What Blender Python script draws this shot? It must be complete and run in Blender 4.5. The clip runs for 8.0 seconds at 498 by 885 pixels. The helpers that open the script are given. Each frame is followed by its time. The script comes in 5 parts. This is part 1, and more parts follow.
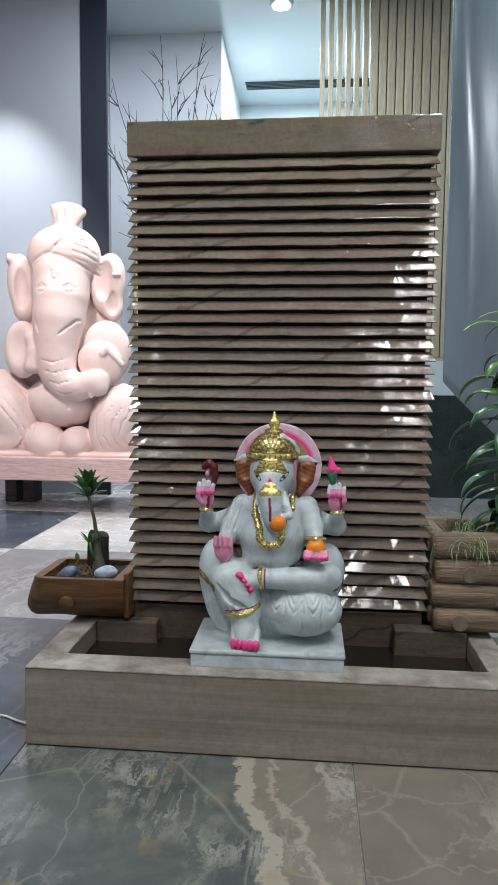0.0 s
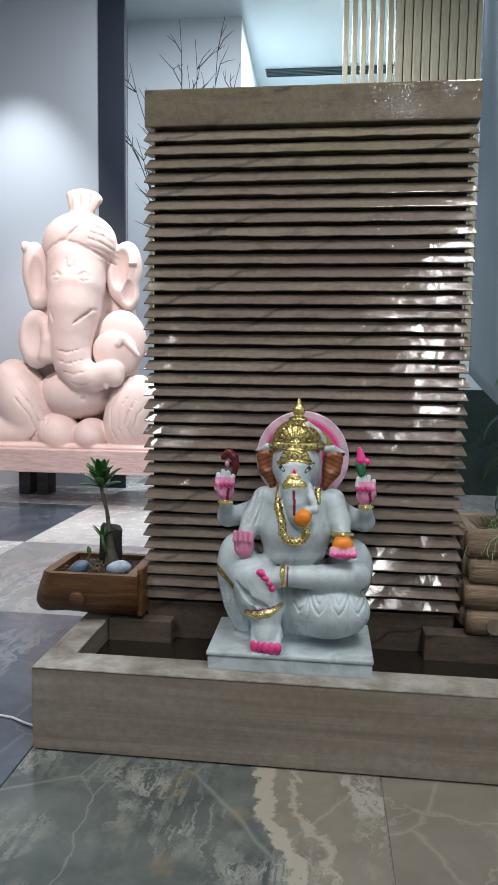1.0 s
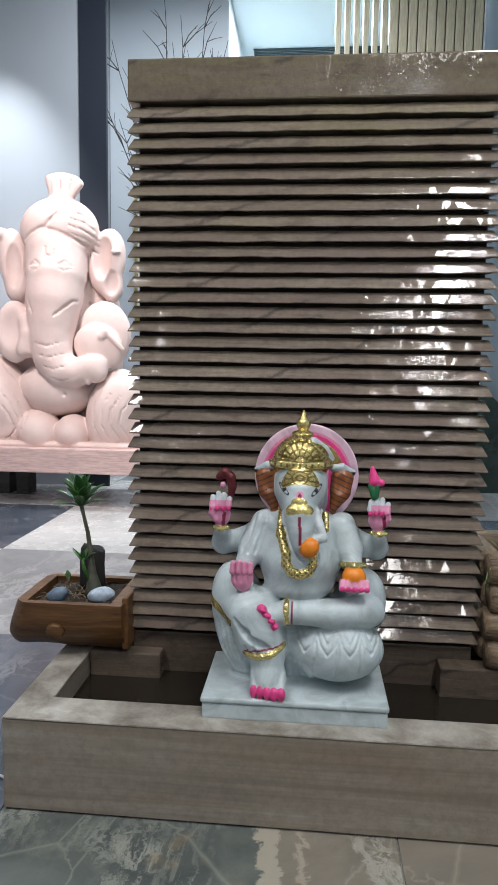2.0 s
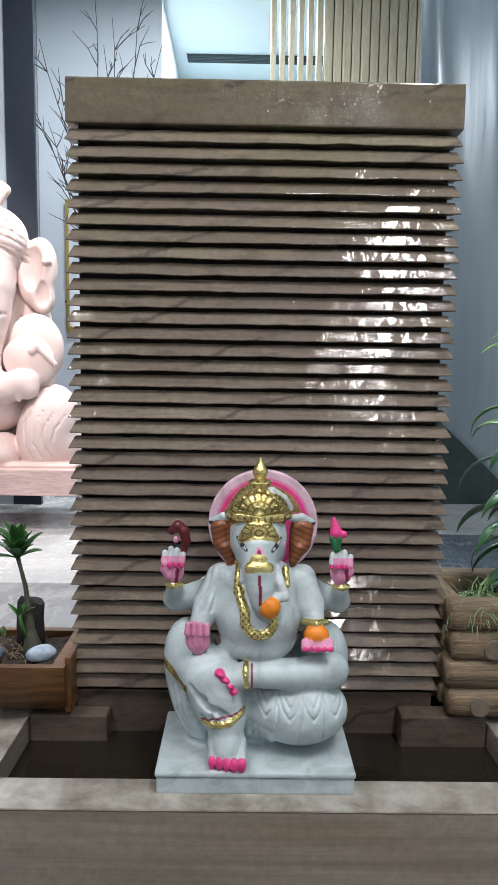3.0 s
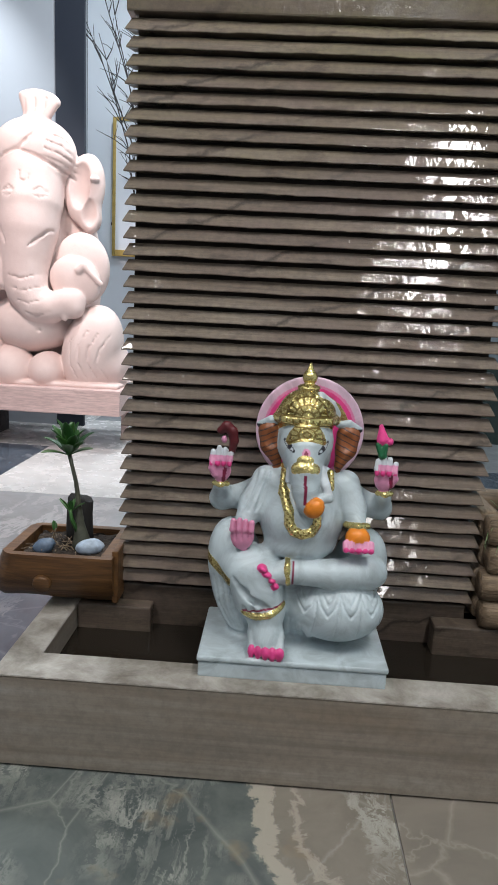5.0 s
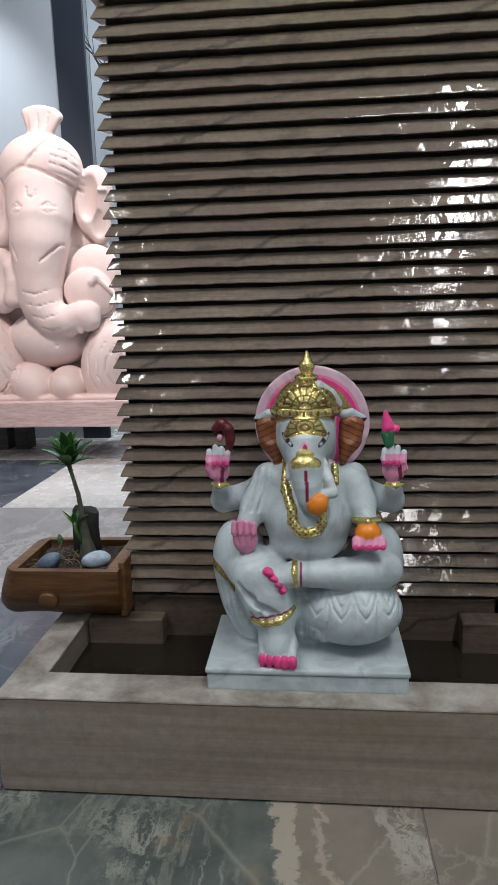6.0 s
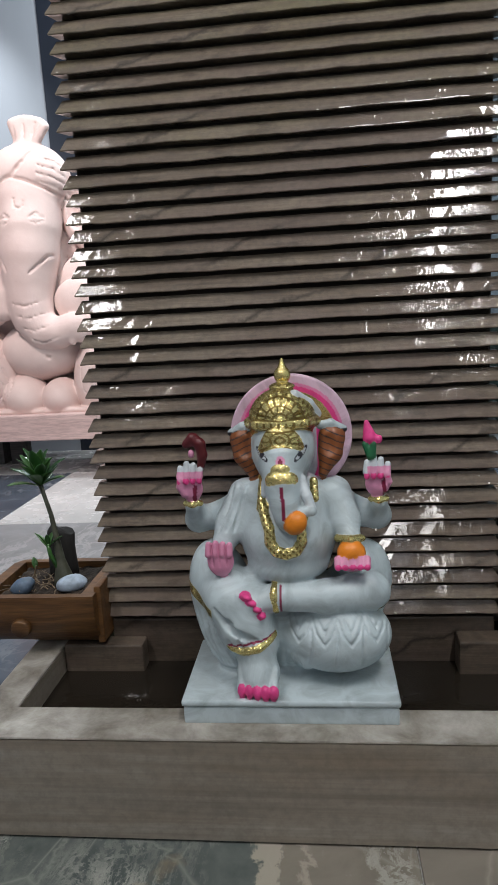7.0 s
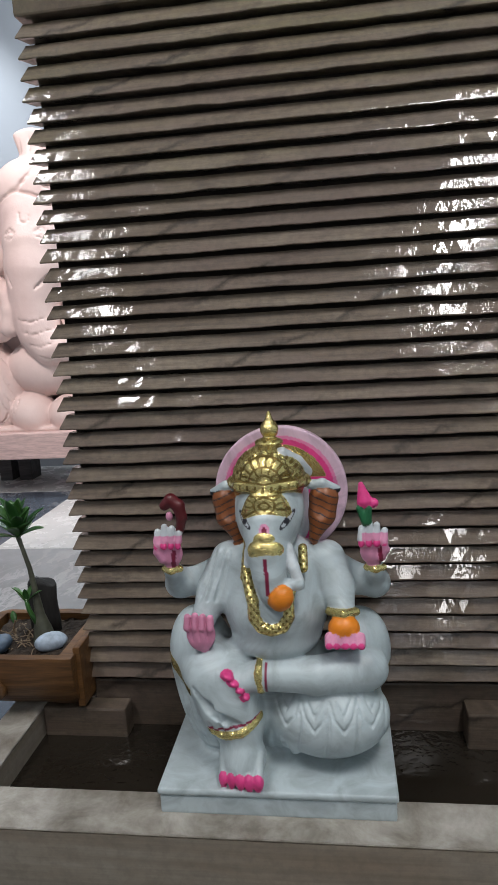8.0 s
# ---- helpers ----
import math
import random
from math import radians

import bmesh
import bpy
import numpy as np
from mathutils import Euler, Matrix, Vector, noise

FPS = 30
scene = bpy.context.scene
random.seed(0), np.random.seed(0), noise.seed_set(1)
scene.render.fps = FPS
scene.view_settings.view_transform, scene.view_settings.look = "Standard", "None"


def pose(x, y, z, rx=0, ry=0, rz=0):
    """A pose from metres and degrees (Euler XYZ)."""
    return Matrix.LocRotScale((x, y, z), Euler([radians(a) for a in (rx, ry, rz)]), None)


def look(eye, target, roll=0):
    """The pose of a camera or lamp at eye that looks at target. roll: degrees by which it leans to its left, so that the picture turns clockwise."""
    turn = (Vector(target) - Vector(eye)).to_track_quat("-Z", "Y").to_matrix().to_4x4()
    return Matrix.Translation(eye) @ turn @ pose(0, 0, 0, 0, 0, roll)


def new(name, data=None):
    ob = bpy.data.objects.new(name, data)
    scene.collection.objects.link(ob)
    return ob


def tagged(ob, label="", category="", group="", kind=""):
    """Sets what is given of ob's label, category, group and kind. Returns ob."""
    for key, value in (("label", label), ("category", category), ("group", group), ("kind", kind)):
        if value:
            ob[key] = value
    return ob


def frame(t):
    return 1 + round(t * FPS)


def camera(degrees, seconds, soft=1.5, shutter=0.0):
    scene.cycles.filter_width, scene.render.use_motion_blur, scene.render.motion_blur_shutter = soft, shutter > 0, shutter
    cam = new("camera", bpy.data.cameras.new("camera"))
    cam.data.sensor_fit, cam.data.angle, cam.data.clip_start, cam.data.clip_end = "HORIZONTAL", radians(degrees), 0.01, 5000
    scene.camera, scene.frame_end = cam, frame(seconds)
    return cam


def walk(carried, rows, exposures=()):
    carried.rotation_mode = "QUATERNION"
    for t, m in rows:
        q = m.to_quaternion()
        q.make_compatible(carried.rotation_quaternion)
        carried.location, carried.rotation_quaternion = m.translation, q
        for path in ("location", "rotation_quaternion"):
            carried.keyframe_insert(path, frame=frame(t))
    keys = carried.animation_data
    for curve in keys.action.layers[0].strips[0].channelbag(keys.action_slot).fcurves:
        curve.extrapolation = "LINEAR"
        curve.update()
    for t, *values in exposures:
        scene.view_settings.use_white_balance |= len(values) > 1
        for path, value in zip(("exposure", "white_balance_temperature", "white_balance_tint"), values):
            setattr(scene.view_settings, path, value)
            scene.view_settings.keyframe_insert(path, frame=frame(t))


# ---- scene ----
cam = camera(40.6, 8.0, soft=1.0)
PATH = [
    (0, (0.087, -0.042, 0.894), (-0.092, 1.942, 0.722), 0.5),
    (0.5, (0.074, 0.027, 0.869), (-0.113, 2.008, 0.668), 0.9),
    (1, (0.059, 0.064, 0.866), (-0.164, 2.043, 0.682), 0.9),
    (2.5, (-0.023, 0.327, 0.96), (-0.123, 2.311, 0.728), 1.0),
    (3, (-0.043, 0.346, 1.002), (-0.023, 2.335, 0.787), 0.9),
    (3.5, (-0.02, 0.343, 1.011), (0.105, 2.327, 0.787), 1.2),
    (4, (-0.034, 0.337, 1.02), (0.118, 2.318, 0.793), 3.0),
    (4.5, (-0.077, 0.334, 0.973), (0.021, 2.305, 0.648), 3.8),
    (5, (-0.068, 0.318, 0.93), (-0.147, 2.277, 0.536), 3.0),
    (6.5, (0.035, 0.449, 0.903), (-0.16, 2.402, 0.522), -2.3),
    (7, (0.064, 0.484, 0.903), (-0.153, 2.437, 0.534), -3.2),
    (7.5, (0.162, 0.525, 0.981), (-0.164, 2.47, 0.647), -5.9),
    (8, (0.116, 0.614, 0.977), (-0.161, 2.561, 0.615), -3.5),
]
EXPOSURES = [(0, 0.08), (1, 0.05), (2.5, 0.18), (3, 0.28), (3.5, 0.36), (4, 0.48), (4.5, 0.56), (5, 0.10), (5.2, 0.0), (6.3, -0.2), (7, -0.18), (8, -0.16)]
walk(cam, [(t, look(eye, target, roll)) for t, eye, target, roll in PATH], EXPOSURES)

# ---- world and lamps ----
world = bpy.data.worlds.new("world")
scene.world = world
world.use_nodes = True
world.node_tree.nodes["Background"].inputs["Color"].default_value = (0.75, 0.85, 1.0, 1)
world.node_tree.nodes["Background"].inputs["Strength"].default_value = 0.05
ROOM_Z = 3.9


def area(name, place, size, watts, colour, target=None):
    data = bpy.data.lights.new(name, "AREA")
    data.shape, data.size, data.size_y, data.energy, data.color = "RECTANGLE", size[0], size[1], watts, colour
    ob = new(name, data)
    ob.matrix_world = look(place, target or (place[0], place[1] + 0.001, place[2] - 1))
    return ob


def spot(name, place, target, watts, colour, degrees, blend=0.6, radius=0.05):
    data = bpy.data.lights.new(name, "SPOT")
    data.energy, data.color, data.spot_size, data.spot_blend, data.shadow_soft_size = watts, colour, radians(degrees), blend, radius
    ob = new(name, data)
    ob.matrix_world = look(place, target)
    return ob


COOL, PINKISH = (0.99, 0.97, 0.96), (1.0, 0.86, 0.84)
area("panel_light_right", (0.92, 0.15, ROOM_Z - 0.03), (0.16, 1.5), 72, COOL)
area("panel_light_left", (-1.55, 0.15, ROOM_Z - 0.03), (0.16, 1.4), 62, COOL)
area("panel_light_back", (0.9, -3.1, ROOM_Z - 0.03), (0.8, 0.6), 42, COOL)
area("panel_light_far", (0.0, 6.4, ROOM_Z - 0.03), (0.5, 0.5), 75, (0.86, 0.95, 1.0))
# Two unseen fill lamps, added to brighten the wall block and the hanging sheet.
area("panel_light_mid", (-0.55, 4.1, ROOM_Z - 0.03), (0.6, 0.6), 84, (0.88, 0.95, 1.0))
area("panel_light_side", (2.0, 3.3, ROOM_Z - 0.03), (0.4, 0.4), 13, (0.8, 0.92, 1.0))
spot("statue_spot", (-1.8, 2.0, ROOM_Z - 0.1), (-1.65, 4.6, 0.8), 400, PINKISH, 46)
spot("wall_spot", (-2.6, 4.1, ROOM_Z - 0.1), (-2.25, 5.2, 2.15), 330, (0.90, 0.96, 1.0), 42, 1.0)


# ---- materials ----
class Nodes:
    """A short way to write node trees."""

    def __init__(self, name):
        self.mat = bpy.data.materials.new(name)
        self.mat.use_nodes = True
        self.tree = self.mat.node_tree
        self.bsdf = self.tree.nodes["Principled BSDF"]

    def add(self, kind, out=0, props=(), **inputs):
        node = self.tree.nodes.new(kind)
        for key, value in props:
            if key == "operation":
                node.operation = value
            elif key == "feature":
                node.feature = value
        for key, value in inputs.items():
            self.link(node.inputs[int(key[1:])] if key[0] == "i" and key[1:].isdigit() else node.inputs[key.replace("_", " ")], value)
        return node.outputs[out]

    def link(self, socket, value):
        if isinstance(value, bpy.types.NodeSocket):
            self.tree.links.new(value, socket)
        else:
            socket.default_value = value

    def set(self, **inputs):
        for key, value in inputs.items():
            self.link(self.bsdf.inputs[key.replace("_", " ")], value)

    def where(self, scale=(1, 1, 1), turn=(0, 0, 0), shift=False, local=False):
        """World place (or the object's own), scaled; shift moves it by the object's random number."""
        base = self.add("ShaderNodeTexCoord", 3) if local else self.add("ShaderNodeNewGeometry", 0)
        if shift:
            rnd = self.add("ShaderNodeObjectInfo", 5)
            off = self.add("ShaderNodeVectorMath", 0, (("operation", "SCALE"),), i0=(17.0, 31.0, 23.0), i3=rnd)
            base = self.add("ShaderNodeVectorMath", 0, (), i0=base, i1=off)
        return self.add("ShaderNodeMapping", 0, (), Vector=base, Scale=scale, Rotation=[radians(a) for a in turn])

    def noise(self, vec, scale, detail=4.0, rough=0.55, distort=0.0):
        return self.add("ShaderNodeTexNoise", 0, (), Vector=vec, Scale=scale, Detail=detail, Roughness=rough, Distortion=distort)

    def ramp(self, value, *stops):
        node = self.tree.nodes.new("ShaderNodeValToRGB")
        self.link(node.inputs[0], value)
        while len(node.color_ramp.elements) < len(stops):
            node.color_ramp.elements.new(0.5)
        for el, (pos, col) in zip(node.color_ramp.elements, stops):
            el.position = pos
            el.color = (*col, 1) if isinstance(col, tuple) else (col, col, col, 1)
        return node.outputs[0]

    def mix(self, fac, a, b, how="MIX"):
        node = self.tree.nodes.new("ShaderNodeMix")
        node.data_type, node.blend_type = "RGBA", how
        for socket, value in ((node.inputs[0], fac), (node.inputs[6], a), (node.inputs[7], b)):
            self.link(socket, (*value, 1) if isinstance(value, tuple) else value)
        return node.outputs[2]

    def math(self, how, a, b=0.0):
        return self.add("ShaderNodeMath", 0, (("operation", how),), i0=a, i1=b)

    def bump(self, height, strength=0.3, distance=0.01):
        self.link(self.bsdf.inputs["Normal"], self.add("ShaderNodeBump", 0, (), Height=height, Strength=strength, Distance=distance))


def veined_marble(name, dark, mid, vein, vein_scale=2.2, amount=1.0, rough=0.12, streak=0.35):
    """Polished stone slab: clouded ground, ragged bands and fine cracks of a second colour."""
    m = Nodes(name)
    p = m.where(shift=True)
    warp = m.noise(p, 3.0, 6.0)
    cloud = m.ramp(m.noise(p, 2.6, 6.0, 0.62, 0.6), (0.32, dark), (0.68, mid))
    blotch = m.noise(p, 11.0, 5.0, 0.6)
    ground = m.mix(m.ramp(blotch, (0.35, 0.0), (0.75, 0.45)), cloud, mid)
    bent = m.mix(0.16, p, warp, "LINEAR_LIGHT")
    bands = m.add("ShaderNodeTexNoise", 0, (), Vector=m.add("ShaderNodeMapping", 0, (), Vector=bent, Scale=(1.7, 0.5, 1.0), Rotation=(0, 0, 0.3)), Scale=vein_scale, Detail=5.0, Roughness=0.68, Distortion=0.25)
    ridge = m.math("ABSOLUTE", m.math("SUBTRACT", bands, 0.5))
    wide = m.ramp(ridge, (0.0, 1.0), (0.012, 0.8), (0.032, 0.0))
    cracks = m.add("ShaderNodeTexVoronoi", 0, (("feature", "DISTANCE_TO_EDGE"),), Vector=bent, Scale=vein_scale * 2.0)
    fine = m.ramp(cracks, (0.0, 0.8), (0.012, 0.35), (0.03, 0.0))
    gate = m.ramp(m.noise(p, 1.7, 3.0), (0.42, 0.0), (0.62, 1.0))
    veins = m.math("MULTIPLY", m.math("MAXIMUM", m.math("MULTIPLY", wide, gate), m.math("MULTIPLY", fine, streak)), amount)
    m.set(Base_Color=m.mix(veins, ground, vein), Roughness=m.ramp(blotch, (0.3, rough), (0.7, rough + 0.12)))
    m.bump(m.noise(p, 90.0, 3.0), 0.03, 0.002)
    return m.mat


def front_marble():
    """Polished slab that turns from grey-green to fawn, with a ragged pale seam between and white feathery veins that run away from the fountain."""
    m = Nodes("marble_front")
    p = m.where()
    warp = m.noise(p, 3.5, 6.0, 0.6)
    ragged = m.noise(p, 16.0, 5.0, 0.68, 0.5)
    lean = m.add("ShaderNodeSeparateXYZ", 0, (), Vector=m.where((1, 1, 1), (0, 0, -16)))
    across = m.math("ADD", lean, m.math("ADD", m.math("MULTIPLY", warp, 0.16), m.math("MULTIPLY", ragged, 0.11)))
    cloud = m.noise(p, 5.0, 6.0, 0.62, 0.6)
    green = m.ramp(cloud, (0.30, (0.056, 0.070, 0.070)), (0.70, (0.135, 0.150, 0.138)))
    fawn = m.ramp(cloud, (0.30, (0.150, 0.132, 0.108)), (0.70, (0.240, 0.215, 0.178)))
    ground = m.mix(m.ramp(across, (0.487, 0.0), (0.505, 1.0)), green, fawn)
    away = m.where((2.6, 0.55, 1.0), (0, 0, -16))
    feather = m.noise(m.mix(0.10, away, ragged, "LINEAR_LIGHT"), 2.4, 6.0, 0.72, 0.5)
    veins = m.ramp(m.math("ABSOLUTE", m.math("SUBTRACT", feather, 0.5)), (0.0, 1.0), (0.016, 0.7), (0.05, 0.0))
    veins = m.math("MULTIPLY", veins, m.ramp(m.noise(p, 4.0, 4.0), (0.44, 0.0), (0.62, 0.6)))
    cracks = m.add("ShaderNodeTexVoronoi", 0, (("feature", "DISTANCE_TO_EDGE"),), Vector=m.mix(0.05, m.where((1.0, 0.6, 1.0)), warp, "LINEAR_LIGHT"), Scale=4.2)
    veins = m.math("MAXIMUM", veins, m.math("MULTIPLY", m.ramp(cracks, (0.0, 0.9), (0.006, 0.4), (0.014, 0.0)), 0.28))
    col = m.mix(veins, ground, (0.44, 0.44, 0.39))
    seam = m.ramp(m.math("ABSOLUTE", m.math("SUBTRACT", across, 0.480)), (0.0, 0.9), (0.015, 0.9), (0.022, 0.0))
    second = m.ramp(m.math("ABSOLUTE", m.math("SUBTRACT", across, 0.545)), (0.0, 0.7), (0.005, 0.6), (0.012, 0.0))
    col = m.mix(m.math("MAXIMUM", seam, second), col, (0.37, 0.335, 0.275))
    rust = m.ramp(m.noise(p, 7.0, 4.0), (0.60, 0.0), (0.68, 0.4))
    col = m.mix(rust, col, (0.26, 0.19, 0.11))
    m.set(Base_Color=col, Roughness=m.ramp(cloud, (0.3, 0.14), (0.7, 0.26)))
    m.bump(m.noise(p, 90.0, 3.0), 0.03, 0.002)
    return m.mat


MARBLE_FRONT = front_marble()
MARBLE_BROWN = veined_marble("marble_brown", (0.135, 0.122, 0.10), (0.215, 0.19, 0.158), (0.42, 0.39, 0.33), 2.6, 1.0)
MARBLE_DARK = veined_marble("marble_dark", (0.035, 0.045, 0.065), (0.10, 0.12, 0.15), (0.35, 0.36, 0.38), 2.0, 0.5)
MARBLE_GREY = veined_marble("marble_grey", (0.20, 0.21, 0.22), (0.33, 0.34, 0.35), (0.5, 0.5, 0.5), 2.2, 0.5)
MARBLE_PALE = veined_marble("marble_pale", (0.50, 0.49, 0.48), (0.66, 0.64, 0.63), (0.45, 0.44, 0.45), 1.8, 0.5, 0.2)


def wall_paint(name, colour, rough=0.5):
    m = Nodes(name)
    p = m.where()
    stain = m.noise(p, 1.3, 4.0)
    grain = m.noise(p, 160.0, 2.0)
    m.set(Base_Color=m.mix(m.ramp(stain, (0.3, 0.0), (0.75, 0.25)), colour, tuple(c * 0.82 for c in colour)), Roughness=rough)
    m.bump(grain, 0.08, 0.002)
    return m.mat


PAINT_WHITE = wall_paint("paint_white", (0.37, 0.39, 0.43), 0.35)
PAINT_BLUE = wall_paint("paint_pale_blue", (0.64, 0.74, 0.77), 0.4)
PAINT_VIOLET = wall_paint("paint_pale_violet", (0.70, 0.75, 0.82), 0.4)
PAINT_CEILING = wall_paint("paint_ceiling", (0.62, 0.71, 0.74), 0.3)
PAINT_NAVY = wall_paint("panel_navy", (0.006, 0.011, 0.024), 0.6)
PAINT_DARK = wall_paint("vent_grey", (0.06, 0.09, 0.10), 0.5)
GREEN_CLAD = veined_marble("green_cladding", (0.012, 0.022, 0.02), (0.035, 0.055, 0.048), (0.09, 0.11, 0.10), 2.0, 0.3, 0.15)


def dry_stone():
    """Brown sandstone with soft bands along its length, dulled by splashes and scuffs."""
    m = Nodes("stone_dry")
    p = m.where()
    bands = m.noise(m.where((0.3, 0.3, 11.0)), 2.2, 5.0, 0.6, 0.4)
    col = m.ramp(bands, (0.30, (0.165, 0.136, 0.108)), (0.5, (0.255, 0.219, 0.178)), (0.70, (0.335, 0.300, 0.255)))
    cloud = m.noise(m.where((0.7, 0.7, 2.5)), 3.4, 5.0, 0.62, 0.8)
    col = m.mix(m.ramp(cloud, (0.46, 0.0), (0.70, 0.55)), col, (0.21, 0.155, 0.105))
    fine = m.noise(m.where((2.5, 2.5, 70.0)), 2.0, 4.0, 0.65)
    col = m.mix(m.ramp(fine, (0.34, 0.18), (0.56, 0.0)), col, (0.12, 0.10, 0.082))
    speck = m.noise(p, 55.0, 3.0, 0.7)
    col = m.mix(m.ramp(speck, (0.35, 0.3), (0.6, 0.0)), col, (0.11, 0.095, 0.08))
    m.set(Base_Color=col, Roughness=m.ramp(cloud, (0.3, 0.28), (0.7, 0.5)))
    m.bump(speck, 0.12, 0.003)
    return m.mat


def wet_stone(name, tone=0.6, ochre=0.5, sparkle=1.0, grain=0.55):
    """Brown sandstone under running water: bands along it, dark slanting veins through all of the slab, a glossy film broken by rivulets."""
    m = Nodes(name)
    p = m.where()
    k = tone
    bands = m.noise(m.where((1.2, 1.2, 16.0)), 2.2, 5.0, 0.6, 0.4)
    col = m.ramp(bands, (0.28, (0.185 * k, 0.133 * k, 0.097 * k)), (0.5, (0.265 * k, 0.204 * k, 0.154 * k)), (0.74, (0.345 * k, 0.281 * k, 0.218 * k)))
    thread = m.noise(m.where((5.0, 5.0, 120.0)), 2.0, 5.0, 0.7)
    col = m.mix(m.ramp(thread, (0.36, grain), (0.60, 0.0)), col, (0.115 * k, 0.083 * k, 0.064 * k))
    # ochre streaks in the upper stone, a plum tint lower down
    parts = m.add("ShaderNodeSeparateXYZ", 2, (), Vector=p)
    height = m.math("ADD", parts, m.math("MULTIPLY", m.noise(p, 3.0, 3.0), 0.5))
    high = m.ramp(m.math("MULTIPLY", height, 0.5), (0.62, 0.0), (0.86, 1.0))
    streak = m.ramp(m.noise(m.where((2.0, 2.0, 22.0)), 1.6, 4.0, 0.6, 0.5), (0.40, 0.15), (0.66, 0.95))
    col = m.mix(m.math("MULTIPLY", m.math("MULTIPLY", high, streak), ochre), col, (0.250 * k, 0.217 * k, 0.116 * k))
    plum = m.ramp(m.noise(m.where((1.0, 1.0, 2.2)), 2.6, 4.0, 0.6), (0.46, 0.0), (0.66, 0.6))
    col = m.mix(plum, col, (0.195 * k, 0.136 * k, 0.123 * k))
    # slanting veins
    slope = m.add("ShaderNodeSeparateXYZ", 2, (), Vector=m.where((1, 1, 1), (0, 20, 0)))
    bent = m.math("ADD", slope, m.math("MULTIPLY", m.noise(p, 7.0, 5.0, 0.65), 0.09))
    wave = m.math("ABSOLUTE", m.math("SINE", m.math("MULTIPLY", bent, 24.0)))
    line = m.math("MULTIPLY", m.ramp(wave, (0.0, 1.0), (0.07, 0.7), (0.20, 0.0)), m.ramp(m.noise(m.where((1.0, 1.0, 1.6)), 4.5, 3.0), (0.45, 0.0), (0.54, 1.0)))
    col = m.mix(m.math("MULTIPLY", line, 0.9), col, (0.05 * k, 0.035 * k, 0.026 * k))
    blot = m.ramp(m.noise(m.where((1.0, 1.0, 3.0)), 11.0, 5.0, 0.7), (0.54, 0.0), (0.68, 0.75))
    col = m.mix(blot, col, (0.10 * k, 0.072 * k, 0.057 * k))
    speck = m.noise(p, 70.0, 3.0, 0.7)
    col = m.mix(m.ramp(speck, (0.35, 0.4), (0.6, 0.0)), col, (0.11 * k, 0.090 * k, 0.077 * k))
    each = m.ramp(m.add("ShaderNodeObjectInfo", 5), (0.0, (0.79, 0.77, 0.74)), (1.0, (1.10, 1.12, 1.08)))
    col = m.mix(1.0, col, each, "MULTIPLY")
    m.set(Base_Color=col, Roughness=0.6, Specular_IOR_Level=0.3, Coat_Weight=m.ramp(m.noise(m.where((1.0, 1.0, 0.7)), 9.0, 4.0), (0.40, 0.95), (0.58, 0.20)), Coat_Roughness=0.025)
    m.bump(m.math("ADD", speck, m.math("MULTIPLY", thread, grain)), 0.22, 0.003)
    # running film: broad swell, rivulets in clusters and beads
    swell = m.noise(m.where((1.0, 1.0, 0.45)), 75.0, 2.0, 0.5, 0.3)
    rivulet = m.noise(m.where((1.0, 1.0, 0.22)), 170.0, 2.0, 0.55, 0.6)
    cluster = m.ramp(m.noise(m.where((1.0, 1.0, 0.6)), 9.0, 4.0, 0.72), (0.52, 0.05), (0.62, 1.0))
    drops = m.add("ShaderNodeTexVoronoi", 0, (("feature", "F1"),), Vector=m.where((1.0, 1.0, 0.6)), Scale=120.0)
    beads = m.math("MULTIPLY", m.ramp(drops, (0.0, 1.0), (0.35, 0.0)), cluster)
    film = m.math("ADD", m.math("MULTIPLY", swell, 0.40), m.math("MULTIPLY", m.math("ADD", m.math("MULTIPLY", rivulet, cluster), m.math("MULTIPLY", beads, 0.6)), 1.5 * sparkle))
    m.link(m.bsdf.inputs["Coat Normal"], m.add("ShaderNodeBump", 0, (), Height=film, Strength=0.13, Distance=0.004))
    return m.mat


STONE_WET = wet_stone("stone_wet", 0.78, 0.75)
STONE_CAP = wet_stone("stone_cap", 0.68, 1.0, 1.2, 0.12)
# Lower tone for soaked stone, with its shade low down put into the colour.
STONE_SOAKED_SHADED = wet_stone("stone_soaked_shaded", 0.56)
STONE_DRY = dry_stone()


def rim_stone():
    m = Nodes("stone_rim")
    p = m.where()
    patch = m.noise(p, 14.0, 5.0, 0.65, 0.3)
    col = m.ramp(patch, (0.34, (0.17, 0.15, 0.125)), (0.52, (0.31, 0.285, 0.25)), (0.7, (0.46, 0.435, 0.40)))
    m.set(Base_Color=col, Roughness=0.42)
    m.bump(m.noise(p, 70.0, 3.0), 0.15, 0.003)
    return m.mat


STONE_RIM = rim_stone()


def wood(name, dark, light, scale=1.0, rough=0.4, axis=(1.2, 14.0, 14.0), relief=0.25):
    m = Nodes(name)
    p = m.where(axis, shift=True, local=True)
    rings = m.noise(p, 3.0 * scale, 6.0, 0.6, 0.8)
    fibre = m.noise(m.where(tuple(a * 4 for a in axis), shift=True, local=True), 4.0, 3.0)
    col = m.ramp(rings, (0.3, dark), (0.5, tuple((a + b) / 2 for a, b in zip(dark, light))), (0.72, light))
    col = m.mix(m.ramp(fibre, (0.35, 0.4), (0.62, 0.0)), col, tuple(c * 0.45 for c in dark))
    m.set(Base_Color=col, Roughness=rough)
    m.bump(m.math("ADD", rings, m.math("MULTIPLY", fibre, 0.5)), relief, 0.004)
    return m.mat


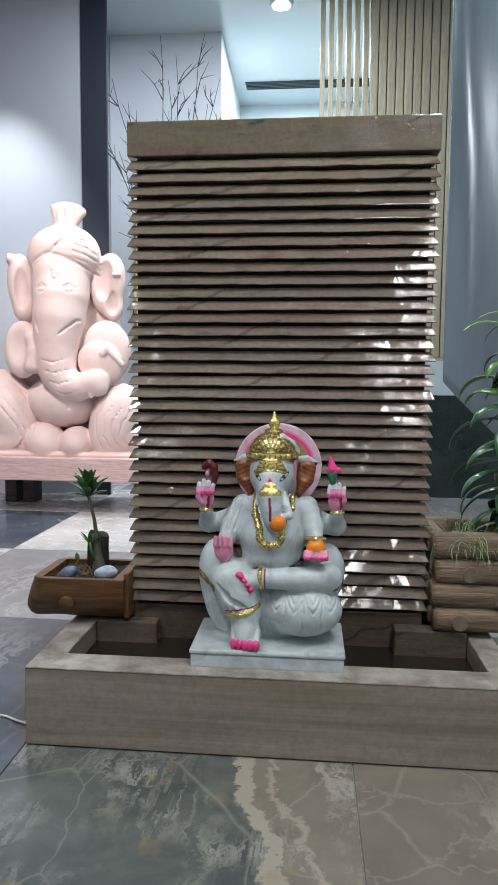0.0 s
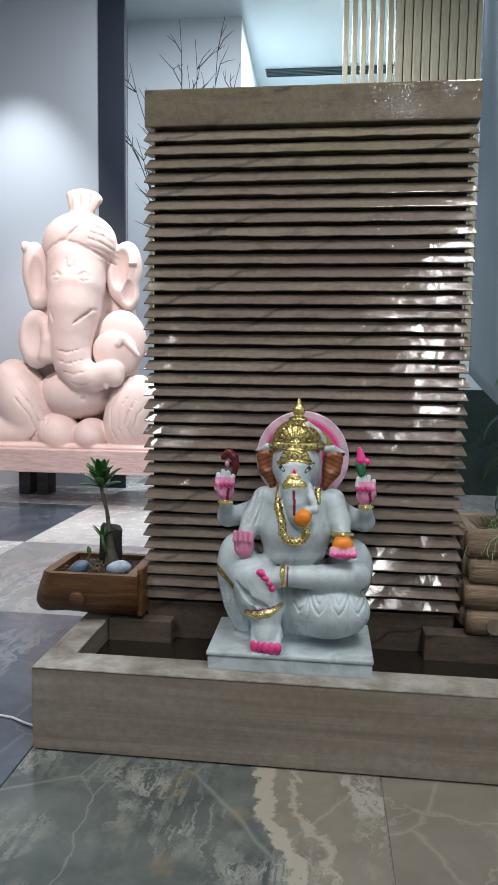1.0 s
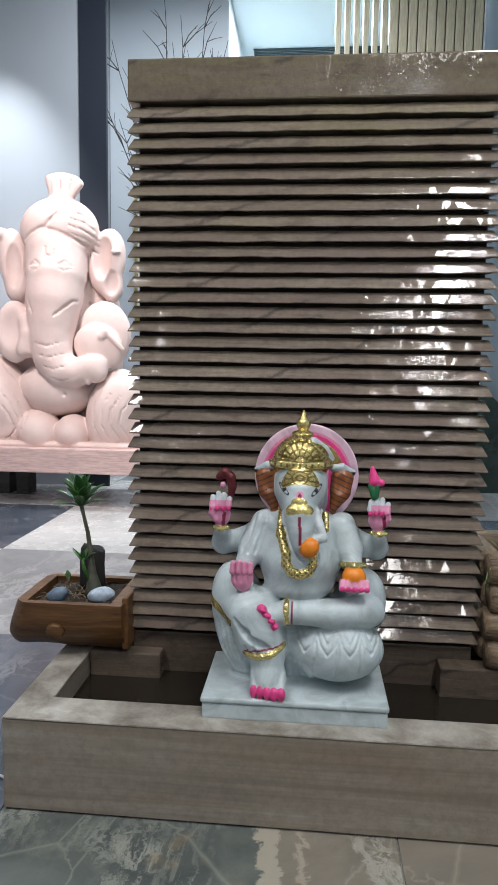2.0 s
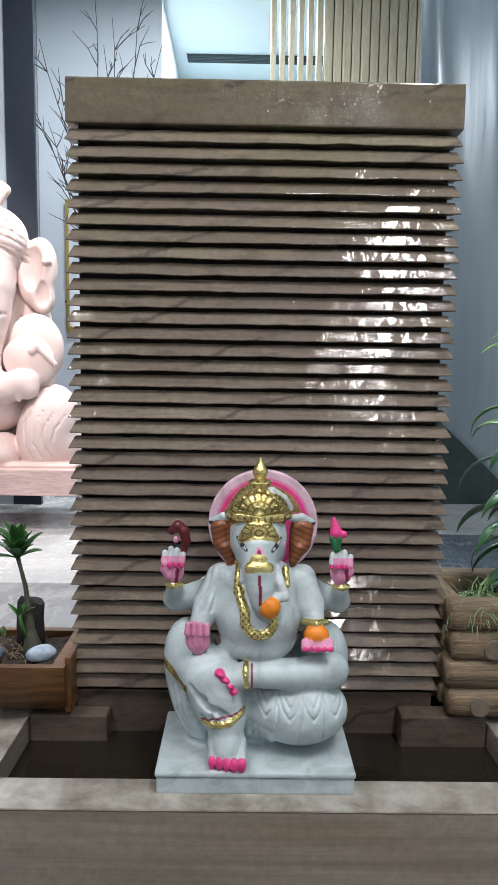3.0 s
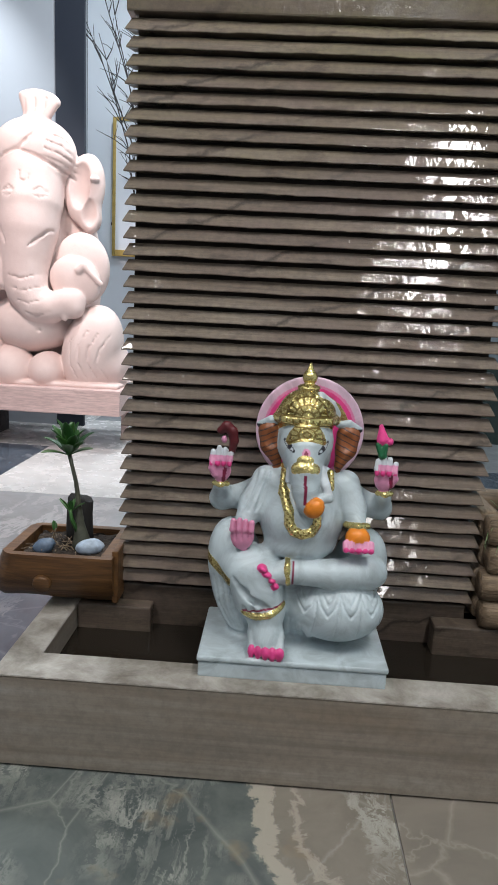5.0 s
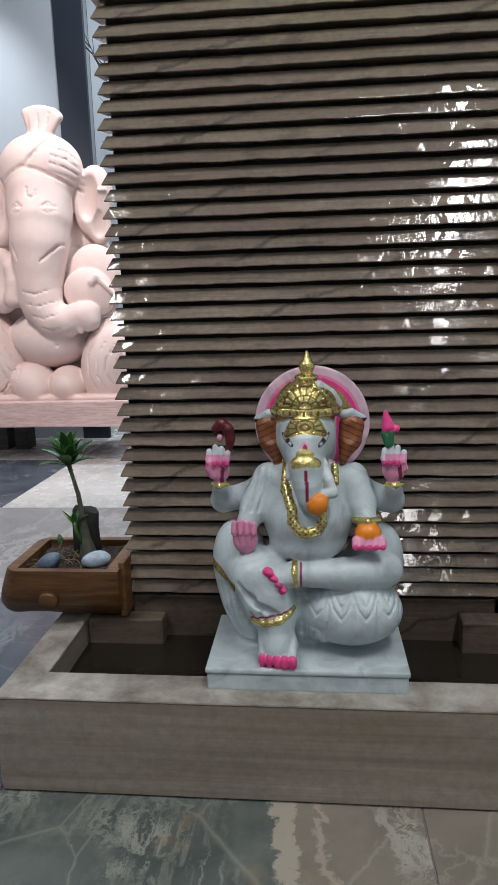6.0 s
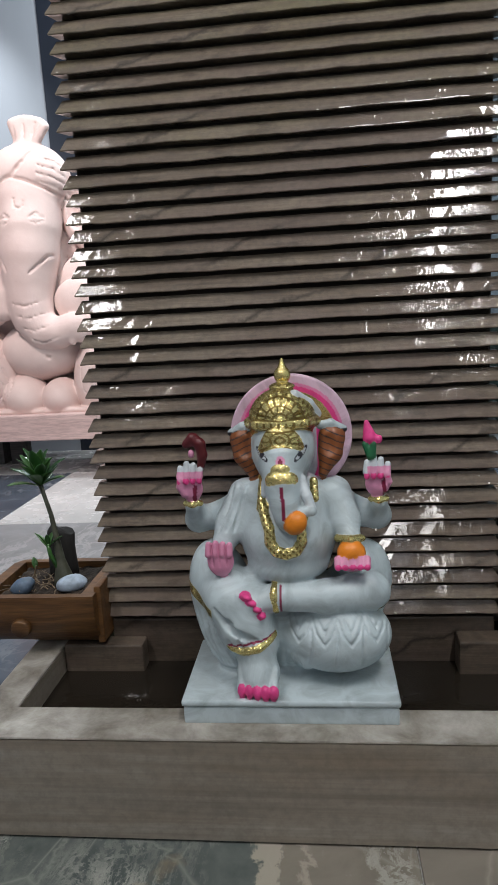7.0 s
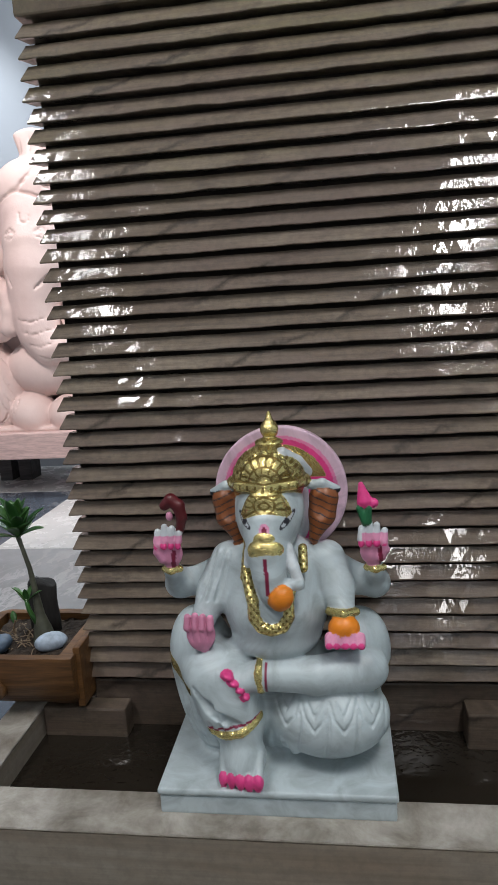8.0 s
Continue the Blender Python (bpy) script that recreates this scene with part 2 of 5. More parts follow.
LOG_VARNISHED = wood("log_varnished", (0.062, 0.025, 0.007), (0.215, 0.102, 0.033), 1.0, 0.46)
LOG_WEATHERED = wood("log_weathered", (0.09, 0.06, 0.037), (0.32, 0.23, 0.145), 1.2, 0.6, (1.2, 16.0, 16.0), 0.9)
KNOB = wood("log_end", (0.15, 0.12, 0.09), (0.24, 0.19, 0.14), 0.6, 0.55, (4.0, 4.0, 4.0), 0.15)
BARK = wood("bark_dark", (0.008, 0.007, 0.007), (0.03, 0.027, 0.025), 1.0, 0.8, (10.0, 10.0, 2.0), 0.7)
TWIG = wood("twig_dark", (0.015, 0.014, 0.018), (0.05, 0.045, 0.05), 1.0, 0.8, (10.0, 10.0, 2.0), 0.3)
BATTEN = wood("batten_cream", (0.42, 0.37, 0.26), (0.54, 0.49, 0.36), 0.6, 0.45, (10.0, 10.0, 1.0), 0.05)
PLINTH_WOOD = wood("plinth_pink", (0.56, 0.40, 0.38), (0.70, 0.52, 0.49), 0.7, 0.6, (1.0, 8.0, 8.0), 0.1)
# Dark wood carries the shade under the platform on the left legs.
PLINTH_LEG_SHADED = wood("plinth_leg_shaded", (0.04, 0.035, 0.035), (0.10, 0.09, 0.09), 0.7, 0.7)


def plain(name, colour, rough=0.5, metal=0.0, vary=0.25, scale=30.0, relief=0.1):
    m = Nodes(name)
    p = m.where(local=True, shift=True)
    n = m.noise(p, scale, 4.0)
    m.set(Base_Color=m.mix(m.ramp(n, (0.3, 0.0), (0.75, 1.0)), tuple(c * (1 - vary) for c in colour), tuple(min(1, c * (1 + vary)) for c in colour)), Roughness=rough, Metallic=metal)
    m.bump(m.noise(p, scale * 4, 3.0), relief, 0.003)
    return m.mat


# Near-black brown puts the gap shade between the louvres into the colour.
STONE_BACK_SHADE = plain("stone_back_shade", (0.032, 0.021, 0.015), 0.8, 0, 0.3, 20, 0.3)
SOIL = plain("soil", (0.035, 0.024, 0.017), 0.95, 0, 0.6, 60, 0.9)
PEBBLE_PALE = plain("pebble_pale", (0.36, 0.43, 0.52), 0.55, 0, 0.35, 45, 0.2)
PEBBLE_DARK = plain("pebble_dark", (0.09, 0.13, 0.19), 0.5, 0, 0.35, 45, 0.2)
TERRACOTTA = plain("terracotta", (0.30, 0.12, 0.07), 0.8, 0, 0.2, 12, 0.2)
BLACK = plain("rubber_black", (0.012, 0.012, 0.014), 0.5)
WHITE_PLASTIC = plain("plastic_white", (0.7, 0.7, 0.72), 0.4, 0, 0.05)
GOLD_FRAME = plain("frame_gold", (0.55, 0.40, 0.13), 0.35, 0.6, 0.15, 20)
ADENIUM_SKIN = plain("stem_skin", (0.07, 0.072, 0.05), 0.6, 0, 0.4, 40, 0.3)
VASE = plain("vase_glaze", (0.10, 0.10, 0.11), 0.3, 0, 0.15)


def leaf_material(name, deep, fresh, gloss=0.32):
    m = Nodes(name)
    p = m.where(local=True)
    rnd = m.add("ShaderNodeObjectInfo", 5)
    col = m.mix(rnd, deep, fresh)
    col = m.mix(m.ramp(m.noise(p, 38.0, 4.0), (0.35, 0.0), (0.7, 0.45)), col, tuple(c * 1.5 for c in deep))
    m.set(Base_Color=col, Roughness=gloss, Subsurface_Weight=0.0, Transmission_Weight=0.0)
    m.bump(m.noise(m.where((60, 60, 6), local=True), 3.0, 2.0), 0.12, 0.002)
    return m.mat


LEAF_DEEP = leaf_material("leaf_deep", (0.012, 0.055, 0.028), (0.035, 0.12, 0.035))
LEAF_FRESH = leaf_material("leaf_fresh", (0.05, 0.16, 0.02), (0.13, 0.30, 0.03))
LEAF_SMALL = leaf_material("leaf_small", (0.018, 0.07, 0.015), (0.06, 0.16, 0.03))
GRASS = leaf_material("grass_blade", (0.14, 0.22, 0.09), (0.24, 0.33, 0.16), 0.5)


def sheet_material():
    m = Nodes("sheet_plastic")
    p = m.where((3.0, 3.0, 0.35))
    n = m.noise(p, 2.0, 4.0)
    m.set(Base_Color=m.ramp(n, (0.3, (0.175, 0.22, 0.26)), (0.7, (0.255, 0.31, 0.35))), Roughness=0.24, Metallic=0.25)
    m.bump(n, 0.2, 0.02)
    return m.mat


SHEET = sheet_material()


def water_material():
    m = Nodes("water")
    p = m.where()
    m.set(Base_Color=(0.02, 0.016, 0.012, 1), Roughness=0.03, IOR=1.33)
    m.bump(m.noise(p, 42.0, 3.0, 0.5, 0.4), 0.25, 0.004)
    return m.mat


WATER = water_material()


def glass_dark():
    m = Nodes("glass_dark")
    m.set(Base_Color=(0.02, 0.03, 0.04, 1), Roughness=0.08)
    return m.mat


GLASS_DARK = glass_dark()


def lamp_glow():
    m = Nodes("lamp_glow")
    m.set(Base_Color=(0.9, 0.95, 1, 1), Emission_Color=(0.9, 0.97, 1.0, 1), Emission_Strength=6.0)
    return m.mat


LAMP_GLOW = lamp_glow()


def painted_marble():
    """Hand-painted marble: colour and gilding come from the sculpture's own paint layer."""
    m = Nodes("painted_marble")
    attr = m.tree.nodes.new("ShaderNodeAttribute")
    attr.attribute_name = "paint"
    p = m.where()
    cloud = m.ramp(m.noise(p, 16.0, 6.0, 0.62, 1.2), (0.3, 0.66), (0.6, 1.0))
    col = m.mix(1.0, attr.outputs["Color"], cloud, "MULTIPLY")
    chase = m.add("ShaderNodeTexVoronoi", 0, (("feature", "SMOOTH_F1"),), Vector=p, Scale=240.0)
    scroll = m.add("ShaderNodeTexVoronoi", 0, (("feature", "DISTANCE_TO_EDGE"),), Vector=p, Scale=190.0)
    fine = m.noise(p, 220.0, 3.0)
    metal = attr.outputs["Alpha"]
    # shade in the hollows of the gilding, put into the colour as dark brown
    hollow_shade = m.math("MULTIPLY", m.ramp(scroll, (0.0, 1.0), (0.09, 0.0)), metal)
    col = m.mix(m.math("MULTIPLY", hollow_shade, 0.10), col, (0.13, 0.085, 0.02))
    m.set(Base_Color=col, Metallic=metal, Roughness=m.ramp(metal, (0.0, 0.40), (1.0, 0.20)))
    relief = m.math("ADD", m.math("MULTIPLY", m.math("ADD", m.math("MULTIPLY", chase, -0.9), m.ramp(scroll, (0.0, 0.0), (0.12, 1.0))), metal), m.math("MULTIPLY", fine, 0.08))
    m.bump(relief, 0.22, 0.003)
    return m.mat


PAINTED_MARBLE = painted_marble()


def pink_stone():
    m = Nodes("pink_stone")
    p = m.where()
    n = m.noise(p, 5.0, 5.0)
    m.set(Base_Color=m.ramp(n, (0.3, (0.66, 0.51, 0.48)), (0.7, (0.78, 0.63, 0.59))), Roughness=0.7)
    m.bump(m.noise(p, 60.0, 4.0), 0.15, 0.006)
    return m.mat


PINK_STONE = pink_stone()


# ---- mesh helpers ----
def mesh_object(name, bm, material, smooth=False):
    data = bpy.data.meshes.new(name)
    bm.to_mesh(data)
    bm.free()
    data.materials.append(material)
    if smooth:
        data.polygons.foreach_set("use_smooth", [True] * len(data.polygons))
    return new(name, data)


def part(name, bm, material, parent, label="", smooth=False):
    ob = mesh_object(name, bm, material, smooth)
    ob.parent = parent
    if label:
        ob["label"] = label
    return ob


def thing(name, place, label, category, group="", kind=""):
    ob = new(name)
    ob.location = place
    return tagged(ob, label, category, group, kind)


def box(lo, hi, bevel=0.0, bm=None, segments=2):
    bm = bm or bmesh.new()
    lo, hi = Vector(lo), Vector(hi)
    made = bmesh.ops.create_cube(bm, size=1, matrix=Matrix.Translation((lo + hi) / 2) @ Matrix.Diagonal((*(hi - lo), 1)))
    if bevel:
        edges = {e for v in made["verts"] for e in v.link_edges}
        bmesh.ops.bevel(bm, geom=list(edges), offset=bevel, segments=segments, affect="EDGES", profile=0.6)
    return bm


def tube(points, radii, sides=8, bm=None, closed=True):
    """A tapered tube along points."""
    bm = bm or bmesh.new()
    points = [Vector(p) for p in points]
    rings = []
    for i, p in enumerate(points):
        d = (points[min(i + 1, len(points) - 1)] - points[max(i - 1, 0)]).normalized()
        a = d.orthogonal().normalized() if not rings else (axis - d * axis.dot(d)).normalized()
        axis = a
        b = d.cross(a)
        rings.append([bm.verts.new(p + radii[i] * (math.cos(u) * a + math.sin(u) * b)) for u in (2 * math.pi * k / sides for k in range(sides))])
    for r0, r1 in zip(rings, rings[1:]):
        for k in range(sides):
            bm.faces.new((r0[k], r0[(k + 1) % sides], r1[(k + 1) % sides], r1[k]))
    if closed:
        bm.faces.new(rings[0][::-1])
        bm.faces.new(rings[-1])
    return bm


def blob(radii, bumpiness, seed, sub=3):
    """A rounded stone."""
    bm = bmesh.new()
    bmesh.ops.create_icosphere(bm, subdivisions=sub, radius=1)
    for v in bm.verts:
        n = 1 + bumpiness * noise.noise(v.co * 1.3 + Vector((seed * 7.1, 0, 0)))
        v.co = Vector((v.co.x * radii[0], v.co.y * radii[1], v.co.z * radii[2])) * n
    return bm


def leaf_strip(points, widths, side, cup=0.25, thick=0.0012):
    """A leaf blade along points: five vertices across with a folded midrib, closed below."""
    bm = bmesh.new()
    points = [Vector(p) for p in points]
    side = Vector(side).normalized()
    top, low = [], []
    for i, p in enumerate(points):
        d = (points[min(i + 1, len(points) - 1)] - points[max(i - 1, 0)]).normalized()
        s = (side - d * side.dot(d)).normalized()
        n = s.cross(d).normalized()
        row = [p + s * widths[i] * u + n * widths[i] * cup * abs(u) ** 1.3 for u in (-1, -0.5, 0, 0.5, 1)]
        top.append([bm.verts.new(q) for q in row])
        low.append([bm.verts.new(q - n * thick) for q in row])
    for i in range(len(points) - 1):
        for k in range(4):
            bm.faces.new((top[i][k], top[i][k + 1], top[i + 1][k + 1], top[i + 1][k]))
            bm.faces.new((low[i][k + 1], low[i][k], low[i + 1][k], low[i + 1][k + 1]))
        bm.faces.new((low[i][0], top[i][0], top[i + 1][0], low[i + 1][0]))
        bm.faces.new((top[i][4], low[i][4], low[i + 1][4], top[i + 1][4]))
    return bm


class Sculpt:
    """Carved figures: blended round forms on a grid, turned into one skin, with a paint layer."""

    def __init__(self, lo, hi, step):
        self.lo, self.step = np.array(lo, float), step
        self.n = np.ceil((np.array(hi) - self.lo) / step).astype(int)
        self.field = np.full(self.n, 10.0, np.float32)
        self.coats = []

    def block(self, lo, hi):
        a = np.clip(np.floor((np.array(lo) - self.lo) / self.step).astype(int), 0, self.n)
        b = np.clip(np.ceil((np.array(hi) - self.lo) / self.step).astype(int) + 1, 0, self.n)
        sl = tuple(slice(i, j) for i, j in zip(a, b))
        axes = [self.lo[i] + self.step * np.arange(a[i], b[i]) for i in range(3)]
        return sl, np.stack(np.meshgrid(*axes, indexing="ij"), -1)

    def form(self, dist, lo, hi, coat, k, cut=False, bias=0.0):
        pad = k + 3 * self.step
        sl, p = self.block(np.array(lo) - pad, np.array(hi) + pad)
        if p.size == 0:
            return
        d, f = dist(p), self.field[sl]
        if cut:
            d = -d
            h = np.clip(0.5 - 0.5 * (f - d) / k, 0, 1)
            self.field[sl] = f * (1 - h) + d * h + k * h * (1 - h)
        else:
            h = np.clip(0.5 + 0.5 * (f - d) / k, 0, 1)
            self.field[sl] = f * (1 - h) + d * h - k * h * (1 - h)
            self.coats.append((dist, coat, bias))

    def egg(self, c, r, coat=0, k=0.012, turn=(0, 0, 0), **kw):
        c, r = np.array(c, float), np.array(r, float)
        m = np.array(Euler([radians(a) for a in turn]).to_matrix())

        def dist(p):
            q = (p - c) @ m
            k0 = np.linalg.norm(q / r, axis=-1)
            k1 = np.linalg.norm(q / (r * r), axis=-1)
            return k0 * (k0 - 1) / np.maximum(k1, 1e-6)
        self.form(dist, c - max(r), c + max(r), coat, k, **kw)

    def limb(self, points, radii, coat=0, k=0.012, **kw):
        for a, b, ra, rb in zip(points, points[1:], radii, radii[1:]):
            a, b = np.array(a, float), np.array(b, float)

            def dist(p, a=a, b=b, ra=ra, rb=rb):
                ab = b - a
                t = np.clip((p - a) @ ab / max(ab @ ab, 1e-9), 0, 1)
                return np.linalg.norm(p - a - t[..., None] * ab, axis=-1) - (ra + t * (rb - ra))
            r = max(ra, rb)
            self.form(dist, np.minimum(a, b) - r, np.maximum(a, b) + r, coat, k, **kw)

    def slab(self, lo, hi, round_, coat=0, k=0.004, **kw):
        c, h = (np.array(lo) + np.array(hi)) / 2, (np.array(hi) - np.array(lo)) / 2 - round_

        def dist(p):
            q = np.abs(p - c) - h
            return np.linalg.norm(np.maximum(q, 0), axis=-1) + np.minimum(q.max(-1), 0) - round_
        self.form(dist, lo, hi, coat, k, **kw)

    def disc(self, c, radius, half, coat=0, k=0.004, **kw):
        c = np.array(c, float)

        def dist(p):
            q = p - c
            rho = np.hypot(q[..., 0], q[..., 2]) - radius
            w = np.abs(q[..., 1]) - half
            return np.hypot(np.maximum(rho, 0), np.maximum(w, 0)) + np.minimum(np.maximum(rho, w), 0) - 0.003
        self.form(dist, c - radius, c + radius, coat, k, **kw)

    def front(self, x, z):
        """Where the front of the figure lies at (x, z)."""
        i = int(np.clip(round((x - self.lo[0]) / self.step), 0, self.n[0] - 1))
        k = int(np.clip(round((z - self.lo[2]) / self.step), 0, self.n[2] - 1))
        column = self.field[i, :, k] < 0
        return self.lo[1] + self.step * (int(np.argmax(column)) if column.any() else self.n[1])

    def line(self, points, radius, cut=True, fine=6, k=0.006, deep=0.0, coat=0):
        """A carved groove, or a raised ridge, that follows the front of the figure along (x, z) points."""
        path = []
        for (x0, z0), (x1, z1) in zip(points, points[1:]):
            path += [(x0 + (x1 - x0) * j / fine, z0 + (z1 - z0) * j / fine) for j in range(fine)]
        path.append(points[-1])
        path = [(x, self.front(x, z) + deep, z) for x, z in path]
        n = len(path)
        radii = [radius * (0.35 + 0.65 * math.sin(math.pi * (j + 0.5) / n) ** 0.5) for j in range(n)]
        runs = [j for j in range(n - 1) if abs(path[j][1] - path[j + 1][1]) < 6 * radius + 0.02]
        for j in runs:
            self.limb([path[j], path[j + 1]], [radii[j], radii[j + 1]], coat, k, cut=cut)

    def skin(self, name, origin, material, palette=None, brush=None):
        f, n = self.field, self.n
        inside = f < 0
        corner = [(i, j, l) for i in (0, 1) for j in (0, 1) for l in (0, 1)]
        cells = [tuple(slice(o, n[a] - 1 + o) for a, o in enumerate(c)) for c in corner]
        count = sum(inside[c].astype(np.int8) for c in cells)
        active = np.argwhere((count > 0) & (count < 8))
        total, hits = np.zeros((len(active), 3)), np.zeros(len(active))
        vals = {c: f[tuple((active + c).T)].astype(float) for c in corner}
        for c in corner:
            for a in range(3):
                if c[a] == 0:
                    e = tuple(1 if i == a else c[i] for i in range(3))
                    u, v = vals[c], vals[e]
                    cross = (u < 0) != (v < 0)
                    t = np.where(cross, u / np.where(cross, u - v, 1), 0)
                    point = np.array(c, float) + t[:, None] * np.eye(3)[a]
                    total += point * cross[:, None]
                    hits += cross
        verts = self.lo + self.step * (active + total / hits[:, None])
        index = np.full(n - 1, -1, np.int64)
        index[tuple(active.T)] = np.arange(len(active))
        quads = []
        for a in range(3):
            b, c = (a + 1) % 3, (a + 2) % 3
            first, second = [slice(1, m - 1) for m in n], [slice(1, m - 1) for m in n]
            second[a] = slice(2, n[a])
            u, v = inside[tuple(first)], inside[tuple(second)]
            for flip, mask in ((False, u & ~v), (True, ~u & v)):
                at = np.argwhere(mask) + 1
                eb, ec = np.eye(3, dtype=int)[b], np.eye(3, dtype=int)[c]
                q = np.stack([index[tuple((at - o).T)] for o in (eb + ec, ec, 0 * eb, eb)], 1)
                quads.append(q[:, ::-1] if flip else q)
        quads = np.concatenate(quads)
        quads = quads[(quads >= 0).all(1)]
        data = bpy.data.meshes.new(name)
        data.from_pydata((verts - np.array(origin)).tolist(), [], quads.tolist())
        data.polygons.foreach_set("use_smooth", [True] * len(data.polygons))
        data.materials.append(material)
        if palette is not None:
            best, coat = np.full(len(verts), 9.0), np.zeros(len(verts), int)
            for dist, which, bias in self.coats:
                d = dist(verts) - bias
                win = d < best
                best[win], coat[win] = d[win], which
            for test, which in brush or ():
                coat[test(verts[:, 0], verts[:, 1], verts[:, 2], coat)] = which
            layer = data.attributes.new("paint", "FLOAT_COLOR", "POINT")
            layer.data.foreach_set("color", np.array(palette, np.float32)[coat].ravel())
        data.update()
        ob = new(name, data)
        ob.location = origin
        return ob


# ---- the room ----
def slab_wall(name, lo, hi, material, label, bevel=0.0):
    return tagged(mesh_object(name, box(lo, hi, bevel), material), label, "wall", kind="structure")


def build_room():
    slab_wall("wall_left_partition", (-4.2, 5.2, 0), (-1.704, 5.95, ROOM_Z), PAINT_WHITE, "smooth white painted wall behind the pink statue")
    slab_wall("wall_navy_panel", (-1.702, 5.19, 0), (-1.502, 5.225, ROOM_Z), PAINT_NAVY, "dark navy glossy panel on the wall's end")
    slab_wall("wall_block", (-1.702, 5.952, 0), (-0.72, 7.5, ROOM_Z), PAINT_VIOLET, "pale violet-blue painted wall block")
    slab_wall("trim_dark", (-1.50, 5.93, 1.52), (-0.725, 5.95, 1.543), PAINT_NAVY, "thin dark dado strip along the wall")
    slab_wall("wall_far", (-0.718, 7.5, 0), (3.4, 7.65, ROOM_Z), PAINT_BLUE, "pale blue painted far wall")
    slab_wall("wall_east", (3.2, -3.6, 0), (3.35, 7.49, ROOM_Z), PAINT_BLUE, "pale blue painted side wall")
    slab_wall("wall_west", (-4.35, -3.6, 0), (-4.21, 5.95, ROOM_Z), PAINT_WHITE, "white painted side wall")
    slab_wall("wall_south", (-4.2, -3.75, 0), (3.19, -3.61, ROOM_Z), PAINT_WHITE, "white painted wall")
    slab_wall("wall_low", (-0.52, 5.45, 0.822), (2.1, 5.6, 1.09), PAINT_BLUE, "pale blue coping of a low wall")
    slab_wall("wall_low_base", (-0.52, 5.43, 0), (2.1, 5.62, 0.819), GREEN_CLAD, "low wall clad in dark green polished stone")
    ceiling = mesh_object("ceiling", box((-4.35, -3.75, ROOM_Z), (3.35, 7.65, ROOM_Z + 0.15)), PAINT_CEILING)
    tagged(ceiling, "pale blue painted flat ceiling", "ceiling", kind="structure")
    vent = thing("ceiling_vent", (0.13, 7.0, ROOM_Z), "long grey linear air vent in the ceiling", "vent")
    part("backing", box((-0.74, -0.075, -0.012), (1.0, 0.075, -0.001)), PAINT_DARK, vent)
    for k in range(5):
        part("slat", box((-0.73, -0.068 + 0.03 * k, -0.022), (0.99, -0.058 + 0.03 * k, -0.013)), PAINT_DARK, vent)
    lamp = thing("ceiling_light", (-0.19, 5.55, ROOM_Z), "round white ceiling downlight, switched on", "ceiling light")
    bm = bmesh.new()
    bmesh.ops.create_cone(bm, cap_ends=True, segments=32, radius1=0.085, radius2=0.095, depth=0.02, matrix=Matrix.Translation((0, 0, -0.011)))
    part("rim", bm, WHITE_PLASTIC, lamp)
    bm = bmesh.new()
    bmesh.ops.create_cone(bm, cap_ends=True, segments=32, radius1=0.07, radius2=0.07, depth=0.006, matrix=Matrix.Translation((0, 0, -0.025)))
    part("diffuser", bm, LAMP_GLOW, lamp)


build_room()


def build_dark_window():
    win = thing("window_1", (2.1, 5.5, 0), "dark glazed window panel with a slim dark frame", "window", kind="structure")
    part("pane", box((0.06, -0.01, 0.1), (1.0, 0.01, 2.6)), GLASS_DARK, win)
    for name, lo, hi in (("frame_post", (0.0, -0.04, 0), (0.06, 0.04, 2.7)), ("frame_post", (1.0, -0.04, 0), (1.08, 0.04, 2.7)), ("frame_rail", (0.06, -0.04, 2.6), (1.0, 0.04, 2.7)), ("frame_rail", (0.06, -0.04, 1.28), (1.0, 0.04, 1.34)), ("frame_rail", (0.06, -0.04, 0), (1.0, 0.04, 0.1))):
        part(name, box(lo, hi, 0.004), PAINT_NAVY, win)


build_dark_window()


def build_screen():
    screen = thing("batten_screen", (0.14, 5.5, 1.09), "tall screen of cream vertical battens standing on the low wall", "screen")
    height = ROOM_Z - 1.09
    part("bottom_rail", box((-0.01, -0.03, 0.0), (1.10, 0.03, 0.03), 0.003), BATTEN, screen)
    batten = box((-0.019, -0.05, 0.031), (0.019, 0.045, height - 0.002), 0.004)
    first = part("batten", batten, BATTEN, screen)
    wide = box((-0.030, -0.03, 0.031), (0.030, 0.045, height - 0.002), 0.008)
    second = part("batten", wide, BATTEN, screen)
    second.location = (0.0665 * 6, 0, 0)
    for k in (1, 2, 3, 4, 5, *range(7, 17)):
        ob = new("batten", first.data if k < 6 else second.data)
        ob.parent = screen
        ob.location = (0.0665 * k, 0.006 * (k % 2), 0)
    part("back_board", box((0.385, 0.052, 0.031), (1.10, 0.066, height - 0.002)), BATTEN, screen, "cream backing board")


build_screen()


